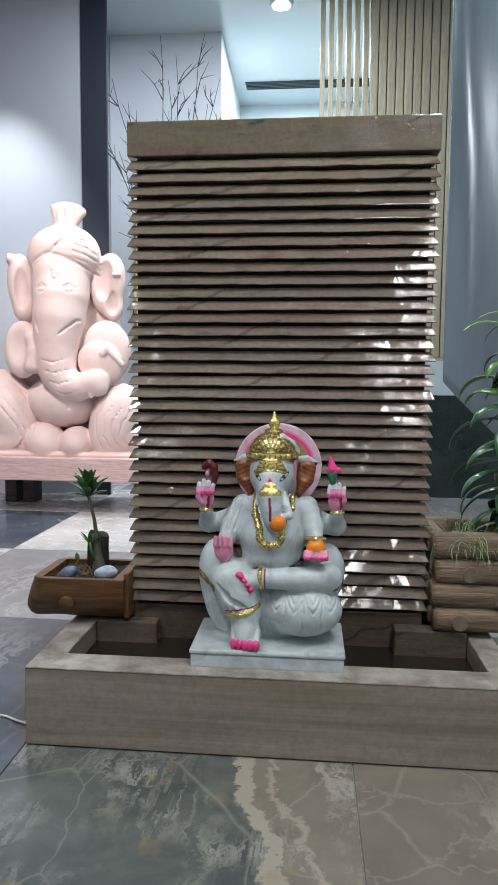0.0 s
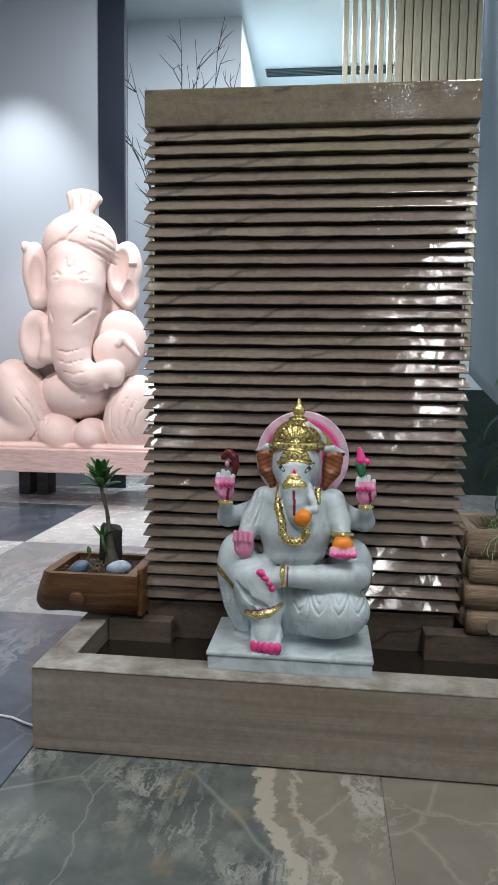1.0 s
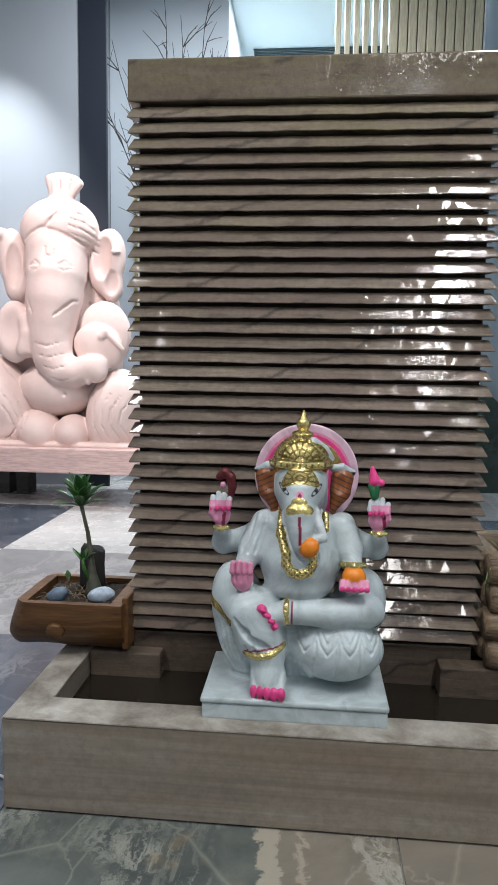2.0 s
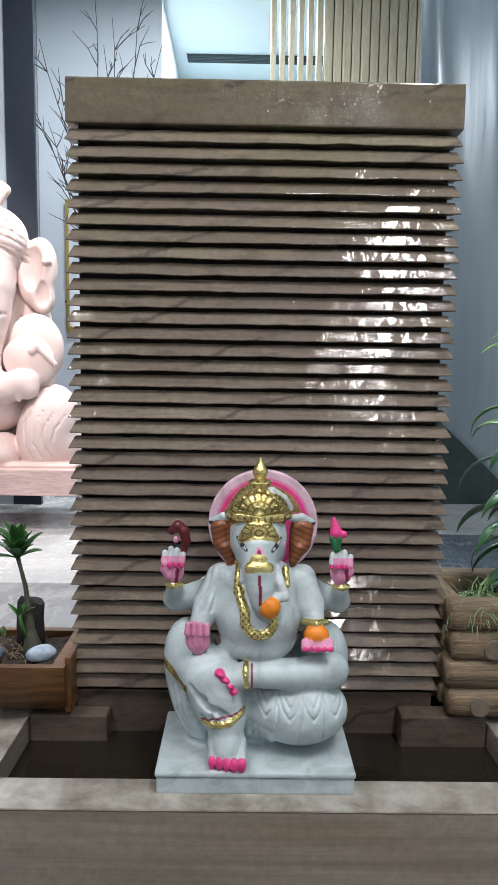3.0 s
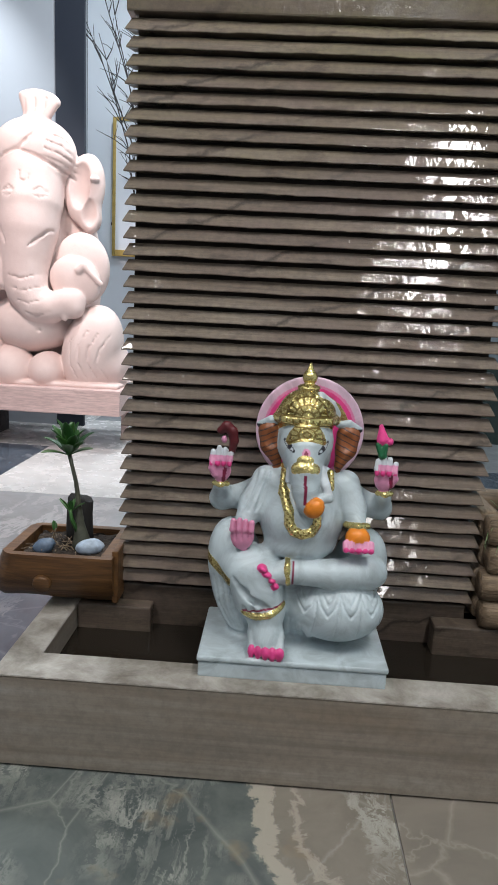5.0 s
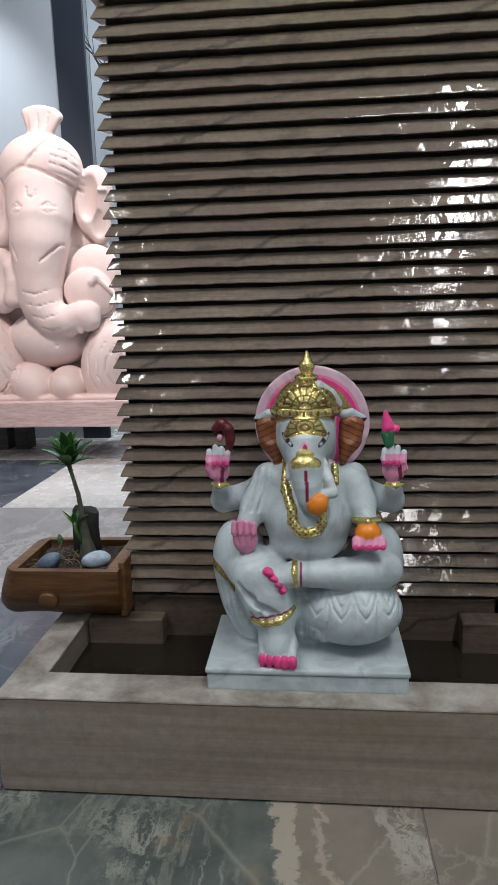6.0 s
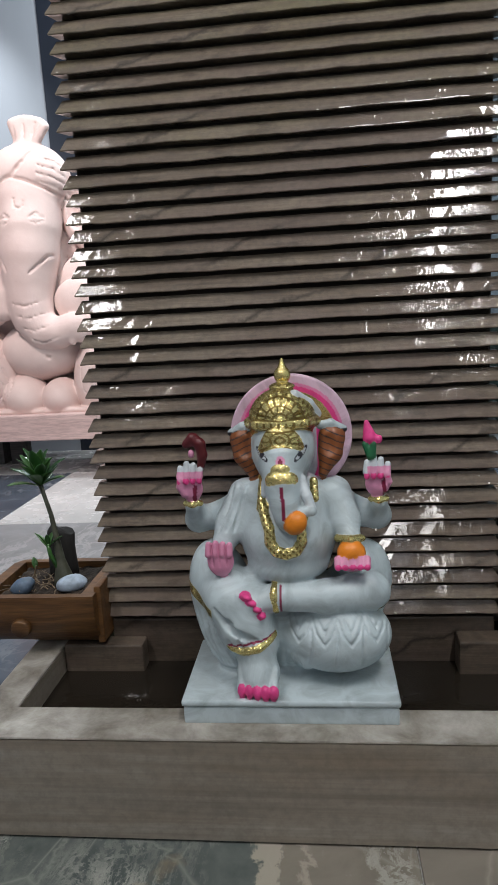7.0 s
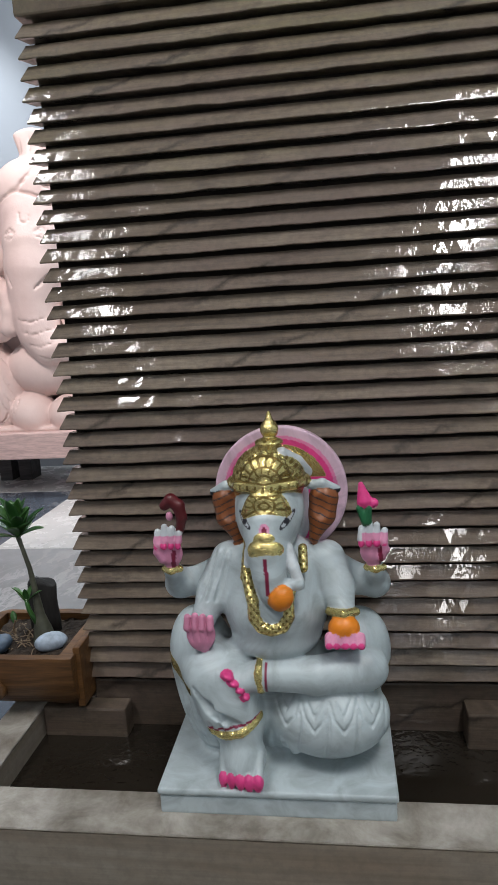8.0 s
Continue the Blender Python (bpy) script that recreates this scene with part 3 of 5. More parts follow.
def build_sheet():
    bm = bmesh.new()
    cols, rows = 80, 40
    grid = []
    for i in range(cols + 1):
        u = i / cols
        line = []
        for j in range(rows + 1):
            v = j / rows
            x = 0.86 + 0.86 * u
            low = max(0.03, 0.80 - 1.0 * (x - 0.98))
            z = low + (ROOM_Z - 0.02 - low) * v
            fold = 0.07 * math.sin(7.5 * u + 0.9 * math.sin(2.2 * v)) * (0.5 + 0.5 * v) + 0.016 * math.sin(19 * u + 3.0 * v) * u + 0.03 * noise.noise((3 * u, 2.2 * v, 0.3))
            line.append(bm.verts.new((x + 0.05 * math.sin(5 * v) * u, 4.0 + fold, z)))
        grid.append(line)
    for i in range(cols):
        for j in range(rows):
            bm.faces.new((grid[i][j], grid[i + 1][j], grid[i + 1][j + 1], grid[i][j + 1]))
    ob = mesh_object("plastic_sheet", bm, SHEET, True)
    mod = ob.modifiers.new("thickness", "SOLIDIFY")
    mod.thickness = 0.004
    tagged(ob, "hanging grey-blue plastic sheet with folds and slanting edge", "plastic sheet")


build_sheet()


def build_picture():
    pic = thing("picture_frame", (-1.235, 5.9, 1.28), "tall pale blue panel in a thin gold frame against the wall", "picture frame")
    w, h = 0.5, 1.05
    part("panel", box((-w / 2 + 0.02, 0.010, 0.02), (w / 2 - 0.02, 0.024, h - 0.02)), PAINT_VIOLET, pic)
    for name, lo, hi in (("frame_side", (-w / 2, 0, 0), (-w / 2 + 0.025, 0.028, h)), ("frame_side", (w / 2 - 0.025, 0, 0), (w / 2, 0.028, h)), ("frame_rail", (-w / 2 + 0.026, 0, h - 0.025), (w / 2 - 0.026, 0.028, h)), ("frame_rail", (-w / 2 + 0.026, 0, 0), (w / 2 - 0.026, 0.028, 0.05))):
        part(name, box(lo, hi, 0.003), GOLD_FRAME, pic)


build_picture()


def build_branches():
    vase = thing("vase_of_branches", (-1.03, 5.35, 0), "bare dark dried branches standing in a tall dark vase", "branches")
    prof = [(0.0, 0.10), (0.06, 0.13), (0.5, 0.14), (0.85, 0.08), (1.0, 0.10)]
    part("vase", tube([(0, 0, z) for z, r in prof], [r for z, r in prof], 24), VASE, vase, "tall dark glazed vase", True)
    rng = random.Random(5)
    stems = [(-0.10, 3.42), (-0.03, 3.10), (0.03, 3.30), (0.26, 3.46), (0.38, 3.12), (0.30, 2.92), (0.44, 2.80), (-0.44, 3.10), (-0.32, 2.86), (-0.52, 2.72), (-0.40, 2.56)]
    for tx, tz in stems:
        bm = bmesh.new()
        pts = []
        for i in range(13):
            s = i / 12
            x = s ** 1.7 * tx + 0.018 * math.sin(9 * s + tx * 9)
            z = 0.7 + (tz - 0.55) * s
            pts.append(Vector((x + 0.010 * rng.uniform(-1, 1), 0.12 * tx * s + 0.025 * rng.uniform(-1, 1), z)))
        tube(pts, [0.010 - 0.0078 * i / 12 for i in range(13)], 6, bm)
        lean = 1 if tx > 0 else -1
        for i in range(6, 12):
            for side in range(rng.choice((1, 2, 2))):
                d = Vector((rng.uniform(-0.35, 0.75) * lean, rng.uniform(-0.3, 0.3), rng.uniform(0.35, 0.9))).normalized()
                length = rng.uniform(0.10, 0.28)
                mid = pts[i] + d * length * 0.5 + Vector((0.006 * rng.uniform(-1, 1), 0, 0.012))
                tip = pts[i] + d * length + Vector((0.03 * lean, 0, 0.01))
                tube([pts[i], mid, tip], [0.0042, 0.0032, 0.0016], 5, bm)
                fork = mid + Vector((rng.uniform(-0.2, 0.6) * lean, rng.uniform(-0.2, 0.2), rng.uniform(0.1, 0.8))).normalized() * length * 0.45
                tube([mid, (mid + fork) / 2 + Vector((0, 0, 0.006)), fork], [0.0028, 0.0022, 0.0013], 5, bm)
        part("branch", bm, TWIG, vase)


build_branches()


# ---- pink statue on its plinth ----
def build_pink_statue():
    s = Sculpt((-2.32, 4.24, 0.34), (-0.90, 4.98, 2.2), 0.0085)
    # back, head and turban with its flared knot
    s.egg((-1.656, 4.74, 1.067), (0.402, 0.15, 0.708), k=0.03)
    s.egg((-1.627, 4.58, 1.77), (0.255, 0.18, 0.209), k=0.02)
    s.limb([(-1.637, 4.57, 1.944), (-1.686, 4.57, 2.089)], [0.034, 0.029], k=0.03)
    s.limb([(-1.631, 4.57, 1.944), (-1.646, 4.57, 2.1)], [0.034, 0.029], k=0.03)
    s.limb([(-1.624, 4.57, 1.944), (-1.606, 4.57, 2.103)], [0.034, 0.029], k=0.03)
    s.limb([(-1.618, 4.57, 1.944), (-1.565, 4.57, 2.096)], [0.034, 0.029], k=0.03)
    s.limb([(-1.611, 4.57, 1.944), (-1.523, 4.57, 2.083)], [0.034, 0.029], k=0.03)
    s.limb([(-1.606, 4.57, 1.944), (-1.492, 4.57, 2.059)], [0.034, 0.029], k=0.03)
    s.limb([(-1.554, 4.53, 1.945), (-1.477, 4.53, 2.046)], [0.027, 0.024], k=0.02)
    s.egg((-1.637, 4.545, 1.598), (0.195, 0.185, 0.229), k=0.03)
    s.limb([(-1.625, 4.5, 1.466), (-1.631, 4.475, 1.322), (-1.64, 4.46, 1.189), (-1.645, 4.445, 1.056), (-1.625, 4.43, 0.957), (-1.568, 4.42, 0.878), (-1.469, 4.41, 0.867), (-1.381, 4.41, 0.895), (-1.334, 4.42, 0.911)], [0.186, 0.164, 0.141, 0.124, 0.110, 0.093, 0.080, 0.073, 0.070], k=0.05)
    s.egg((-1.338, 4.4, 0.872), (0.073, 0.06, 0.069), k=0.012)
    s.limb([(-1.394, 4.36, 0.899), (-1.378, 4.37, 0.81)], [0.023, 0.020], k=0.01)
    # ears
    s.egg((-1.96, 4.62, 1.593), (0.097, 0.06, 0.204), k=0.015, turn=(0, -4, 0))
    s.egg((-1.936, 4.62, 1.422), (0.080, 0.055, 0.104), k=0.03)
    s.egg((-2.023, 4.6, 1.757), (0.028, 0.045, 0.041), k=0.02)
    s.egg((-1.935, 4.555, 1.549), (0.055, 0.05, 0.150), k=0.012, cut=True)
    s.egg((-1.328, 4.62, 1.584), (0.122, 0.07, 0.211), k=0.015, turn=(0, 8, 0))
    s.egg((-1.296, 4.62, 1.422), (0.073, 0.055, 0.100), k=0.03)
    s.egg((-1.346, 4.545, 1.602), (0.065, 0.07, 0.146), k=0.012, cut=True, turn=(0, 6, 0))
    s.egg((-1.286, 4.56, 1.44), (0.045, 0.045, 0.085), k=0.012, cut=True)
    s.limb([(-1.269, 4.55, 1.636), (-1.237, 4.56, 1.638)], [0.015, 0.014], k=0.008)
    # raised palms
    s.egg((-1.886, 4.46, 1.119), (0.128, 0.075, 0.197), k=0.012)
    s.egg((-1.886, 4.375, 1.143), (0.076, 0.05, 0.141), k=0.03, cut=True)
    s.limb([(-1.802, 4.42, 1.186), (-1.78, 4.4, 1.103), (-1.794, 4.4, 1.005)], [0.040, 0.043, 0.056], k=0.02)
    s.egg((-1.327, 4.55, 1.107), (0.175, 0.085, 0.218), k=0.012)
    s.egg((-1.343, 4.47, 1.032), (0.162, 0.06, 0.144), k=0.006, turn=(0, 28, 0))
    s.limb([(-1.281, 4.42, 1.121), (-1.306, 4.415, 1.091)], [0.022, 0.022], k=0.010)
    s.limb([(-1.281, 4.42, 1.121), (-1.175, 4.43, 1.019)], [0.018, 0.015], k=0.010)
    # belly, knees and feet
    s.egg((-1.65, 4.58, 0.764), (0.262, 0.2, 0.185), k=0.015)
    s.egg((-1.548, 4.385, 0.726), (0.015, 0.03, 0.016), k=0.01, cut=True)
    s.egg((-1.255, 4.55, 0.613), (0.185, 0.2, 0.286), k=0.008, turn=(0, 14, 0))
    s.egg((-1.171, 4.6, 0.517), (0.147, 0.18, 0.163), k=0.03)
    s.egg((-2.008, 4.55, 0.689), (0.192, 0.2, 0.320), k=0.008, turn=(0, -26, 0))
    s.egg((-2.057, 4.58, 0.484), (0.328, 0.2, 0.133), k=0.03)
    s.egg((-1.523, 4.5, 0.475), (0.119, 0.15, 0.121), k=0.010, turn=(0, 18, 0))
    s.egg((-1.747, 4.5, 0.483), (0.156, 0.15, 0.135), k=0.010, turn=(0, 26, 0))
    s.slab((-2.156, 4.38, 0.383), (-1.05, 4.90, 0.419), 0.02, k=0.01)
    # carved lines
    s.line([(-1.815, 1.7), (-1.749, 1.736), (-1.657, 1.769), (-1.59, 1.841), (-1.528, 1.92)], 0.011)
    s.line([(-1.673, 1.762), (-1.581, 1.739), (-1.481, 1.694), (-1.381, 1.631)], 0.01)
    s.line([(-1.522, 1.733), (-1.438, 1.705), (-1.361, 1.664)], 0.0045)
    s.line([(-1.515, 1.776), (-1.434, 1.752), (-1.361, 1.704)], 0.0045)
    s.line([(-1.508, 1.819), (-1.431, 1.798), (-1.361, 1.743)], 0.0045)
    s.line([(-1.502, 1.862), (-1.428, 1.844), (-1.361, 1.783)], 0.0045)
    s.line([(-1.495, 1.904), (-1.424, 1.89), (-1.361, 1.822)], 0.0045)
    s.line([(-1.665, 1.982), (-1.67, 2.074)], 0.004)
    s.line([(-1.611, 1.982), (-1.605, 2.074)], 0.004)
    s.line([(-1.556, 1.982), (-1.54, 2.074)], 0.004)
    s.line([(-1.742, 1.524), (-1.702, 1.55), (-1.663, 1.527)], 0.0035)
    s.line([(-1.735, 1.521), (-1.702, 1.531), (-1.669, 1.521)], 0.003)
    s.line([(-1.739, 1.505), (-1.702, 1.489), (-1.666, 1.508)], 0.002)
    s.line([(-1.56, 1.524), (-1.52, 1.55), (-1.48, 1.527)], 0.0035)
    s.line([(-1.553, 1.521), (-1.52, 1.531), (-1.487, 1.521)], 0.003)
    s.line([(-1.557, 1.505), (-1.52, 1.489), (-1.484, 1.508)], 0.002)
    s.line([(-1.642, 1.636), (-1.635, 1.588), (-1.612, 1.575), (-1.589, 1.588), (-1.583, 1.636)], 0.0035)
    s.line([(-1.752, 1.317), (-1.739, 1.271), (-1.718, 1.232)], 0.007)
    s.line([(-1.578, 1.216), (-1.518, 1.268), (-1.484, 1.307), (-1.439, 1.314)], 0.008)
    s.line([(-1.707, 1.048), (-1.621, 1.028), (-1.527, 1.058)], 0.003)
    s.line([(-1.684, 0.976), (-1.607, 0.957), (-1.514, 0.986)], 0.003)
    s.line([(-1.647, 0.904), (-1.581, 0.885), (-1.487, 0.914)], 0.003)
    s.line([(-1.597, 0.833), (-1.541, 0.813), (-1.447, 0.842)], 0.003)
    s.line([(-1.291, 0.769), (-1.349, 0.663), (-1.354, 0.549), (-1.308, 0.451)], 0.0036)
    s.line([(-1.231, 0.753), (-1.289, 0.65), (-1.298, 0.549), (-1.251, 0.451)], 0.0036)
    s.line([(-1.171, 0.737), (-1.229, 0.637), (-1.241, 0.549), (-1.195, 0.451)], 0.0036)
    s.line([(-1.111, 0.72), (-1.17, 0.624), (-1.185, 0.549), (-1.138, 0.451)], 0.0036)
    s.line([(-1.982, 0.924), (-1.87, 0.794), (-1.807, 0.663), (-1.794, 0.557), (-1.84, 0.451)], 0.004)
    s.line([(-1.988, 0.859), (-1.883, 0.732), (-1.83, 0.608), (-1.835, 0.521), (-1.89, 0.445)], 0.004)
    s.line([(-1.995, 0.794), (-1.897, 0.67), (-1.853, 0.552), (-1.877, 0.486), (-1.94, 0.438)], 0.004)
    s.line([(-2.002, 0.728), (-1.91, 0.608), (-1.877, 0.497), (-1.918, 0.45), (-1.99, 0.432)], 0.004)
    ob = s.skin("elephant_headed_statue", (-1.53, 4.6, 0.383), PINK_STONE)
    tagged(ob, "large matt pink seated elephant-headed statue wearing a turban", "statue")
    plinth = thing("statue_plinth", (-1.58, 4.66, 0), "low pale pink wooden plinth under the statue, left legs coloured dark for shade", "plinth")
    part("platform", box((-0.66, -0.36, 0.236), (0.56, 0.33, 0.392), 0.008), PLINTH_WOOD, plinth)
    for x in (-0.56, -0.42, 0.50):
        part("leg", box((x - 0.045, 0.12, 0), (x + 0.045, 0.26, 0.234), 0.006), PLINTH_LEG_SHADED if x < 0 else PLINTH_WOOD, plinth)


build_pink_statue()


# ---- the fountain ----
RIM = 0.20
WALL_Y = 1.852


def ring_frame(outer, inner, lo, hi, bevel):
    """A rectangular trough wall with a hole through it; outer and inner are (x0, y0, x1, y1)."""
    bm = bmesh.new()
    loops = []
    for rect, z in ((outer, lo), (outer, hi), (inner, hi), (inner, lo)):
        x0, y0, x1, y1 = rect
        loops.append([bm.verts.new((x, y, z)) for x, y in ((x0, y0), (x1, y0), (x1, y1), (x0, y1))])
    for a, b in zip(loops, loops[1:] + loops[:1]):
        for k in range(4):
            bm.faces.new((a[k], a[(k + 1) % 4], b[(k + 1) % 4], b[k]))
    bmesh.ops.recalc_face_normals(bm, faces=bm.faces)
    edges = [e for e in bm.edges if all(v.co.z > lo + 0.001 for v in e.verts) or (abs(e.verts[0].co.z - e.verts[1].co.z) > 0.01)]
    bmesh.ops.bevel(bm, geom=edges, offset=bevel, segments=2, affect="EDGES")
    return bm


def slat_mesh(seed):
    """One stone louvre: its face leans out to a sharp lower edge, its ends are cut on the slant, and its edges are hand-worn."""
    bm = bmesh.new()
    rng = random.Random(seed)
    n = 36
    rows = []
    for i in range(n + 1):
        u = -1 + 2 * i / n
        w = 0.0022 * noise.noise((u * 4, seed * 3.7, 0)) + 0.0014 * noise.noise((u * 16, seed * 1.9, 4)) + 0.0008 * noise.noise((u * 45, seed * 2.9, 6))
        w2 = 0.0014 * noise.noise((u * 5, seed * 2.3, 9)) + 0.0006 * noise.noise((u * 30, seed * 1.3, 2))
        top, low = 0.417, 0.428 + 0.002 * rng.random()
        rows.append([bm.verts.new(v) for v in (
            (u * (low - 0.0006), 0.0006 + w2, w), (u * low, -0.0008 + w2, 0.0012 + w), (u * low, -0.0006 + w2, 0.0030 + w), (u * top, 0.0117, 0.0270 + w2), (u * top, 0.036, 0.0270), (u * top, 0.036, 0.003), (u * top, 0.012, 0.0015 + w))])
    for a, b in zip(rows, rows[1:]):
        for k in range(7):
            bm.faces.new((a[k], b[k], b[(k + 1) % 7], a[(k + 1) % 7]))
    bm.faces.new(rows[0])
    bm.faces.new(rows[-1][::-1])
    bmesh.ops.recalc_face_normals(bm, faces=bm.faces)
    return bm


def build_fountain():
    f = thing("water_fountain", (0, 1.85, 0), "brown stone water-wall fountain with wet louvred slab and a low trough", "fountain")
    off = Vector((0, -1.85, 0))

    def put(name, bm, material, label="", smooth=False):
        bmesh.ops.translate(bm, verts=bm.verts, vec=off)
        return part(name, bm, material, f, label, smooth)
    put("trough", ring_frame((-0.60, 1.497, 0.60, 2.12), (-0.527, 1.592, 0.532, 2.06), 0.005, RIM - 0.002, 0.003), STONE_DRY, "brown banded stone trough")
    put("sealant", ring_frame((-0.594, 1.503, 0.594, 2.114), (-0.53, 1.60, 0.53, 2.05), 0.0, 0.005, 0.0005), BLACK)
    put("rim", ring_frame((-0.6, 1.497, 0.6, 2.12), (-0.527, 1.592, 0.532, 2.06), RIM - 0.002, RIM, 0.0012), STONE_RIM, "pale mottled stone rim, water-stained")
    put("trough_floor", box((-0.526, 1.593, 0.0), (0.531, 2.059, 0.03)), STONE_SOAKED_SHADED)
    bm = bmesh.new()
    bmesh.ops.create_grid(bm, x_segments=2, y_segments=2, size=0.5, matrix=Matrix.Translation((0.0025, 1.826, 0.143)) @ Matrix.Diagonal((1.055, 0.464, 1, 1)))
    put("water", bm, WATER, "still dark water")
    put("statue_support", box((-0.19, 1.594, 0.031), (0.17, 1.77, RIM - 0.002), 0.003), STONE_SOAKED_SHADED)
    put("block", box((-0.524, 1.822, 0.031), (-0.345, 1.866, 0.206), 0.005), STONE_SOAKED_SHADED, "wet brown stone block")
    put("block", box((0.332, 1.812, 0.031), (0.529, 1.866, 0.216), 0.005), STONE_SOAKED_SHADED, "wet brown stone block")
    put("back_slab", box((-0.414, 1.889, 0.247), (0.406, 1.996, 1.5215), 0.003), STONE_BACK_SHADE, "backing slab coloured near-black for the shade between the louvres")
    put("foot_course", box((-0.424, 1.868, 0.031), (0.416, 1.912, 0.246), 0.004), STONE_SOAKED_SHADED)
    cap = box((-0.432, WALL_Y, 1.522), (0.425, 2.006, 1.616), 0.004)
    put("cap", cap, STONE_CAP, "plain brown stone cap with dark veins")
    for k in range(36):
        slat = part("slat", slat_mesh(k), STONE_WET, f)
        slat.location = (-0.0035 + 0.002 * math.sin(k * 2.3), WALL_Y + 0.002 - 1.85 + 0.0015 * math.sin(k * 5.1), 0.258 + 0.0351 * k)


build_fountain()


# ---- painted marble statue ----
def build_painted_statue():
    MARBLE, PINK, ROSE, GOLD, BROWN, MAROON, ORANGE, GREEN, INK, RED, WHITE, PALM, HALO, SHADE, BLUSH = range(15)
    palette = [(0.50, 0.575, 0.60, 0), (0.80, 0.06, 0.27, 0), (0.74, 0.30, 0.47, 0), (0.78, 0.64, 0.26, 0.85), (0.27, 0.085, 0.025, 0), (0.10, 0.008, 0.012, 0), (0.80, 0.24, 0.015, 0), (0.015, 0.13, 0.05, 0), (0.02, 0.02, 0.03, 0), (0.22, 0.01, 0.05, 0), (0.62, 0.67, 0.70, 0), (0.70, 0.27, 0.42, 0), (0.74, 0.52, 0.64, 0), (0.20, 0.135, 0.035, 0.6), (0.80, 0.24, 0.45, 0)]
    s = Sculpt((-0.222, 1.525, 0.19), (0.205, 1.80, 0.835), 0.0020)
    # base
    s.slab((-0.197, 1.546, 0.1985), (0.179, 1.770, 0.231), 0.003)
    s.slab((-0.200, 1.543, 0.2325), (0.182, 1.774, 0.2445), 0.004, k=0.002)
    # cushions and seat
    s.egg((-0.138, 1.695, 0.385), (0.060, 0.065, 0.105), turn=(0, -10, 0))
    s.egg((-0.125, 1.675, 0.315), (0.050, 0.060, 0.085), turn=(0, -20, 0), k=0.02)
    s.egg((0.125, 1.695, 0.40), (0.058, 0.065, 0.085), turn=(0, 10, 0))
    s.egg((0.078, 1.640, 0.325), (0.099, 0.076, 0.068), k=0.008)
    s.egg((-0.005, 1.69, 0.33), (0.15, 0.07, 0.10), k=0.02)
    # petals carved on the seat
    for cx in (0.010, 0.056, 0.102, 0.146):
        s.line([(cx - 0.022, 0.374), (cx - 0.014, 0.352), (cx, 0.334), (cx + 0.014, 0.352), (cx + 0.022, 0.374)], 0.0009, True, 6, 0.004)
        s.line([(cx - 0.012, 0.374), (cx, 0.354), (cx + 0.012, 0.374)], 0.0008, True, 6, 0.004)
        s.line([(cx + 0.023, 0.36), (cx + 0.022, 0.33), (cx + 0.016, 0.292)], 0.0008, True, 6, 0.005)
    # torso
    s.egg((-0.005, 1.675, 0.505), (0.088, 0.088, 0.080), k=0.02)
    s.egg((-0.007, 1.690, 0.565), (0.092, 0.060, 0.055), k=0.02)
    s.egg((-0.005, 1.655, 0.455), (0.070, 0.060, 0.03), k=0.02)
    # garland lying on the belly
    s.line([(-0.047, 0.612), (-0.047, 0.575), (-0.040, 0.553), (-0.032, 0.535), (-0.031, 0.515), (-0.021, 0.501), (-0.005, 0.496), (0.012, 0.501), (0.022, 0.516), (0.022, 0.538), (0.030, 0.558)], 0.0105, False, 3, 0.002, 0.002, GOLD)
    # right-hand folded leg, band and foot
    s.limb([(-0.03, 1.603, 0.411), (0.06, 1.607, 0.410), (0.140, 1.632, 0.410)], [0.024, 0.029, 0.036], k=0.008)
    s.line([(-0.029, 0.437), (-0.030, 0.412), (-0.026, 0.386)], 0.0062, False, 4, 0.002, 0.002, GOLD)
    s.limb([(-0.036, 1.600, 0.408), (-0.068, 1.590, 0.404)], [0.023, 0.018], k=0.008)
    for k in range(4):
        s.egg((-0.077 + 0.009 * k, 1.574, 0.424 - 0.0115 * k), (0.0088 - 0.0008 * k, 0.008, 0.0046), PINK, 0.003, (0, 25, 0))
    # standing leg
    s.egg((-0.105, 1.635, 0.405), (0.062, 0.052, 0.046), k=0.02)
    s.limb([(-0.103, 1.618, 0.392), (-0.085, 1.613, 0.355), (-0.070, 1.606, 0.325)], [0.050, 0.049, 0.042], k=0.015)
    s.limb([(-0.068, 1.604, 0.322), (-0.066, 1.592, 0.290)], [0.033, 0.034], k=0.01)
    s.egg((-0.064, 1.590, 0.272), (0.038, 0.042, 0.030), k=0.012)
    for k in range(5):
        x = -0.092 + 0.0142 * k
        s.limb([(x, 1.575, 0.285), (x, 1.556 - 0.003 * min(k, 3), 0.260)], [0.008, 0.008], k=0.003)
        s.egg((x, 1.555 - 0.003 * min(k, 3), 0.258), (0.0070 + 0.0005 * k, 0.009, 0.0135), PINK, 0.003)
    s.line([(-0.112, 0.327), (-0.09, 0.326), (-0.06, 0.331), (-0.032, 0.343)], 0.0068, False, 4, 0.002, 0.002, GOLD)
    # cloth folds
    for k in range(4):
        x = -0.018 + 0.011 * k
        s.line([(x, 0.30), (x + 0.006 * (k - 1), 0.262)], 0.005, False, 4, 0.008)
    for k in range(3):
        s.line([(-0.135 + 0.012 * k, 0.398 - 0.008 * k), (-0.112 + 0.012 * k, 0.368 - 0.008 * k), (-0.078 + 0.008 * k, 0.358 - 0.006 * k)], 0.0014, True, 6, 0.008)
    for k in range(3):
        s.line([(-0.112 + 0.018 * k, 0.345), (-0.108 + 0.018 * k, 0.334)], 0.0012, True, 4, 0.006)
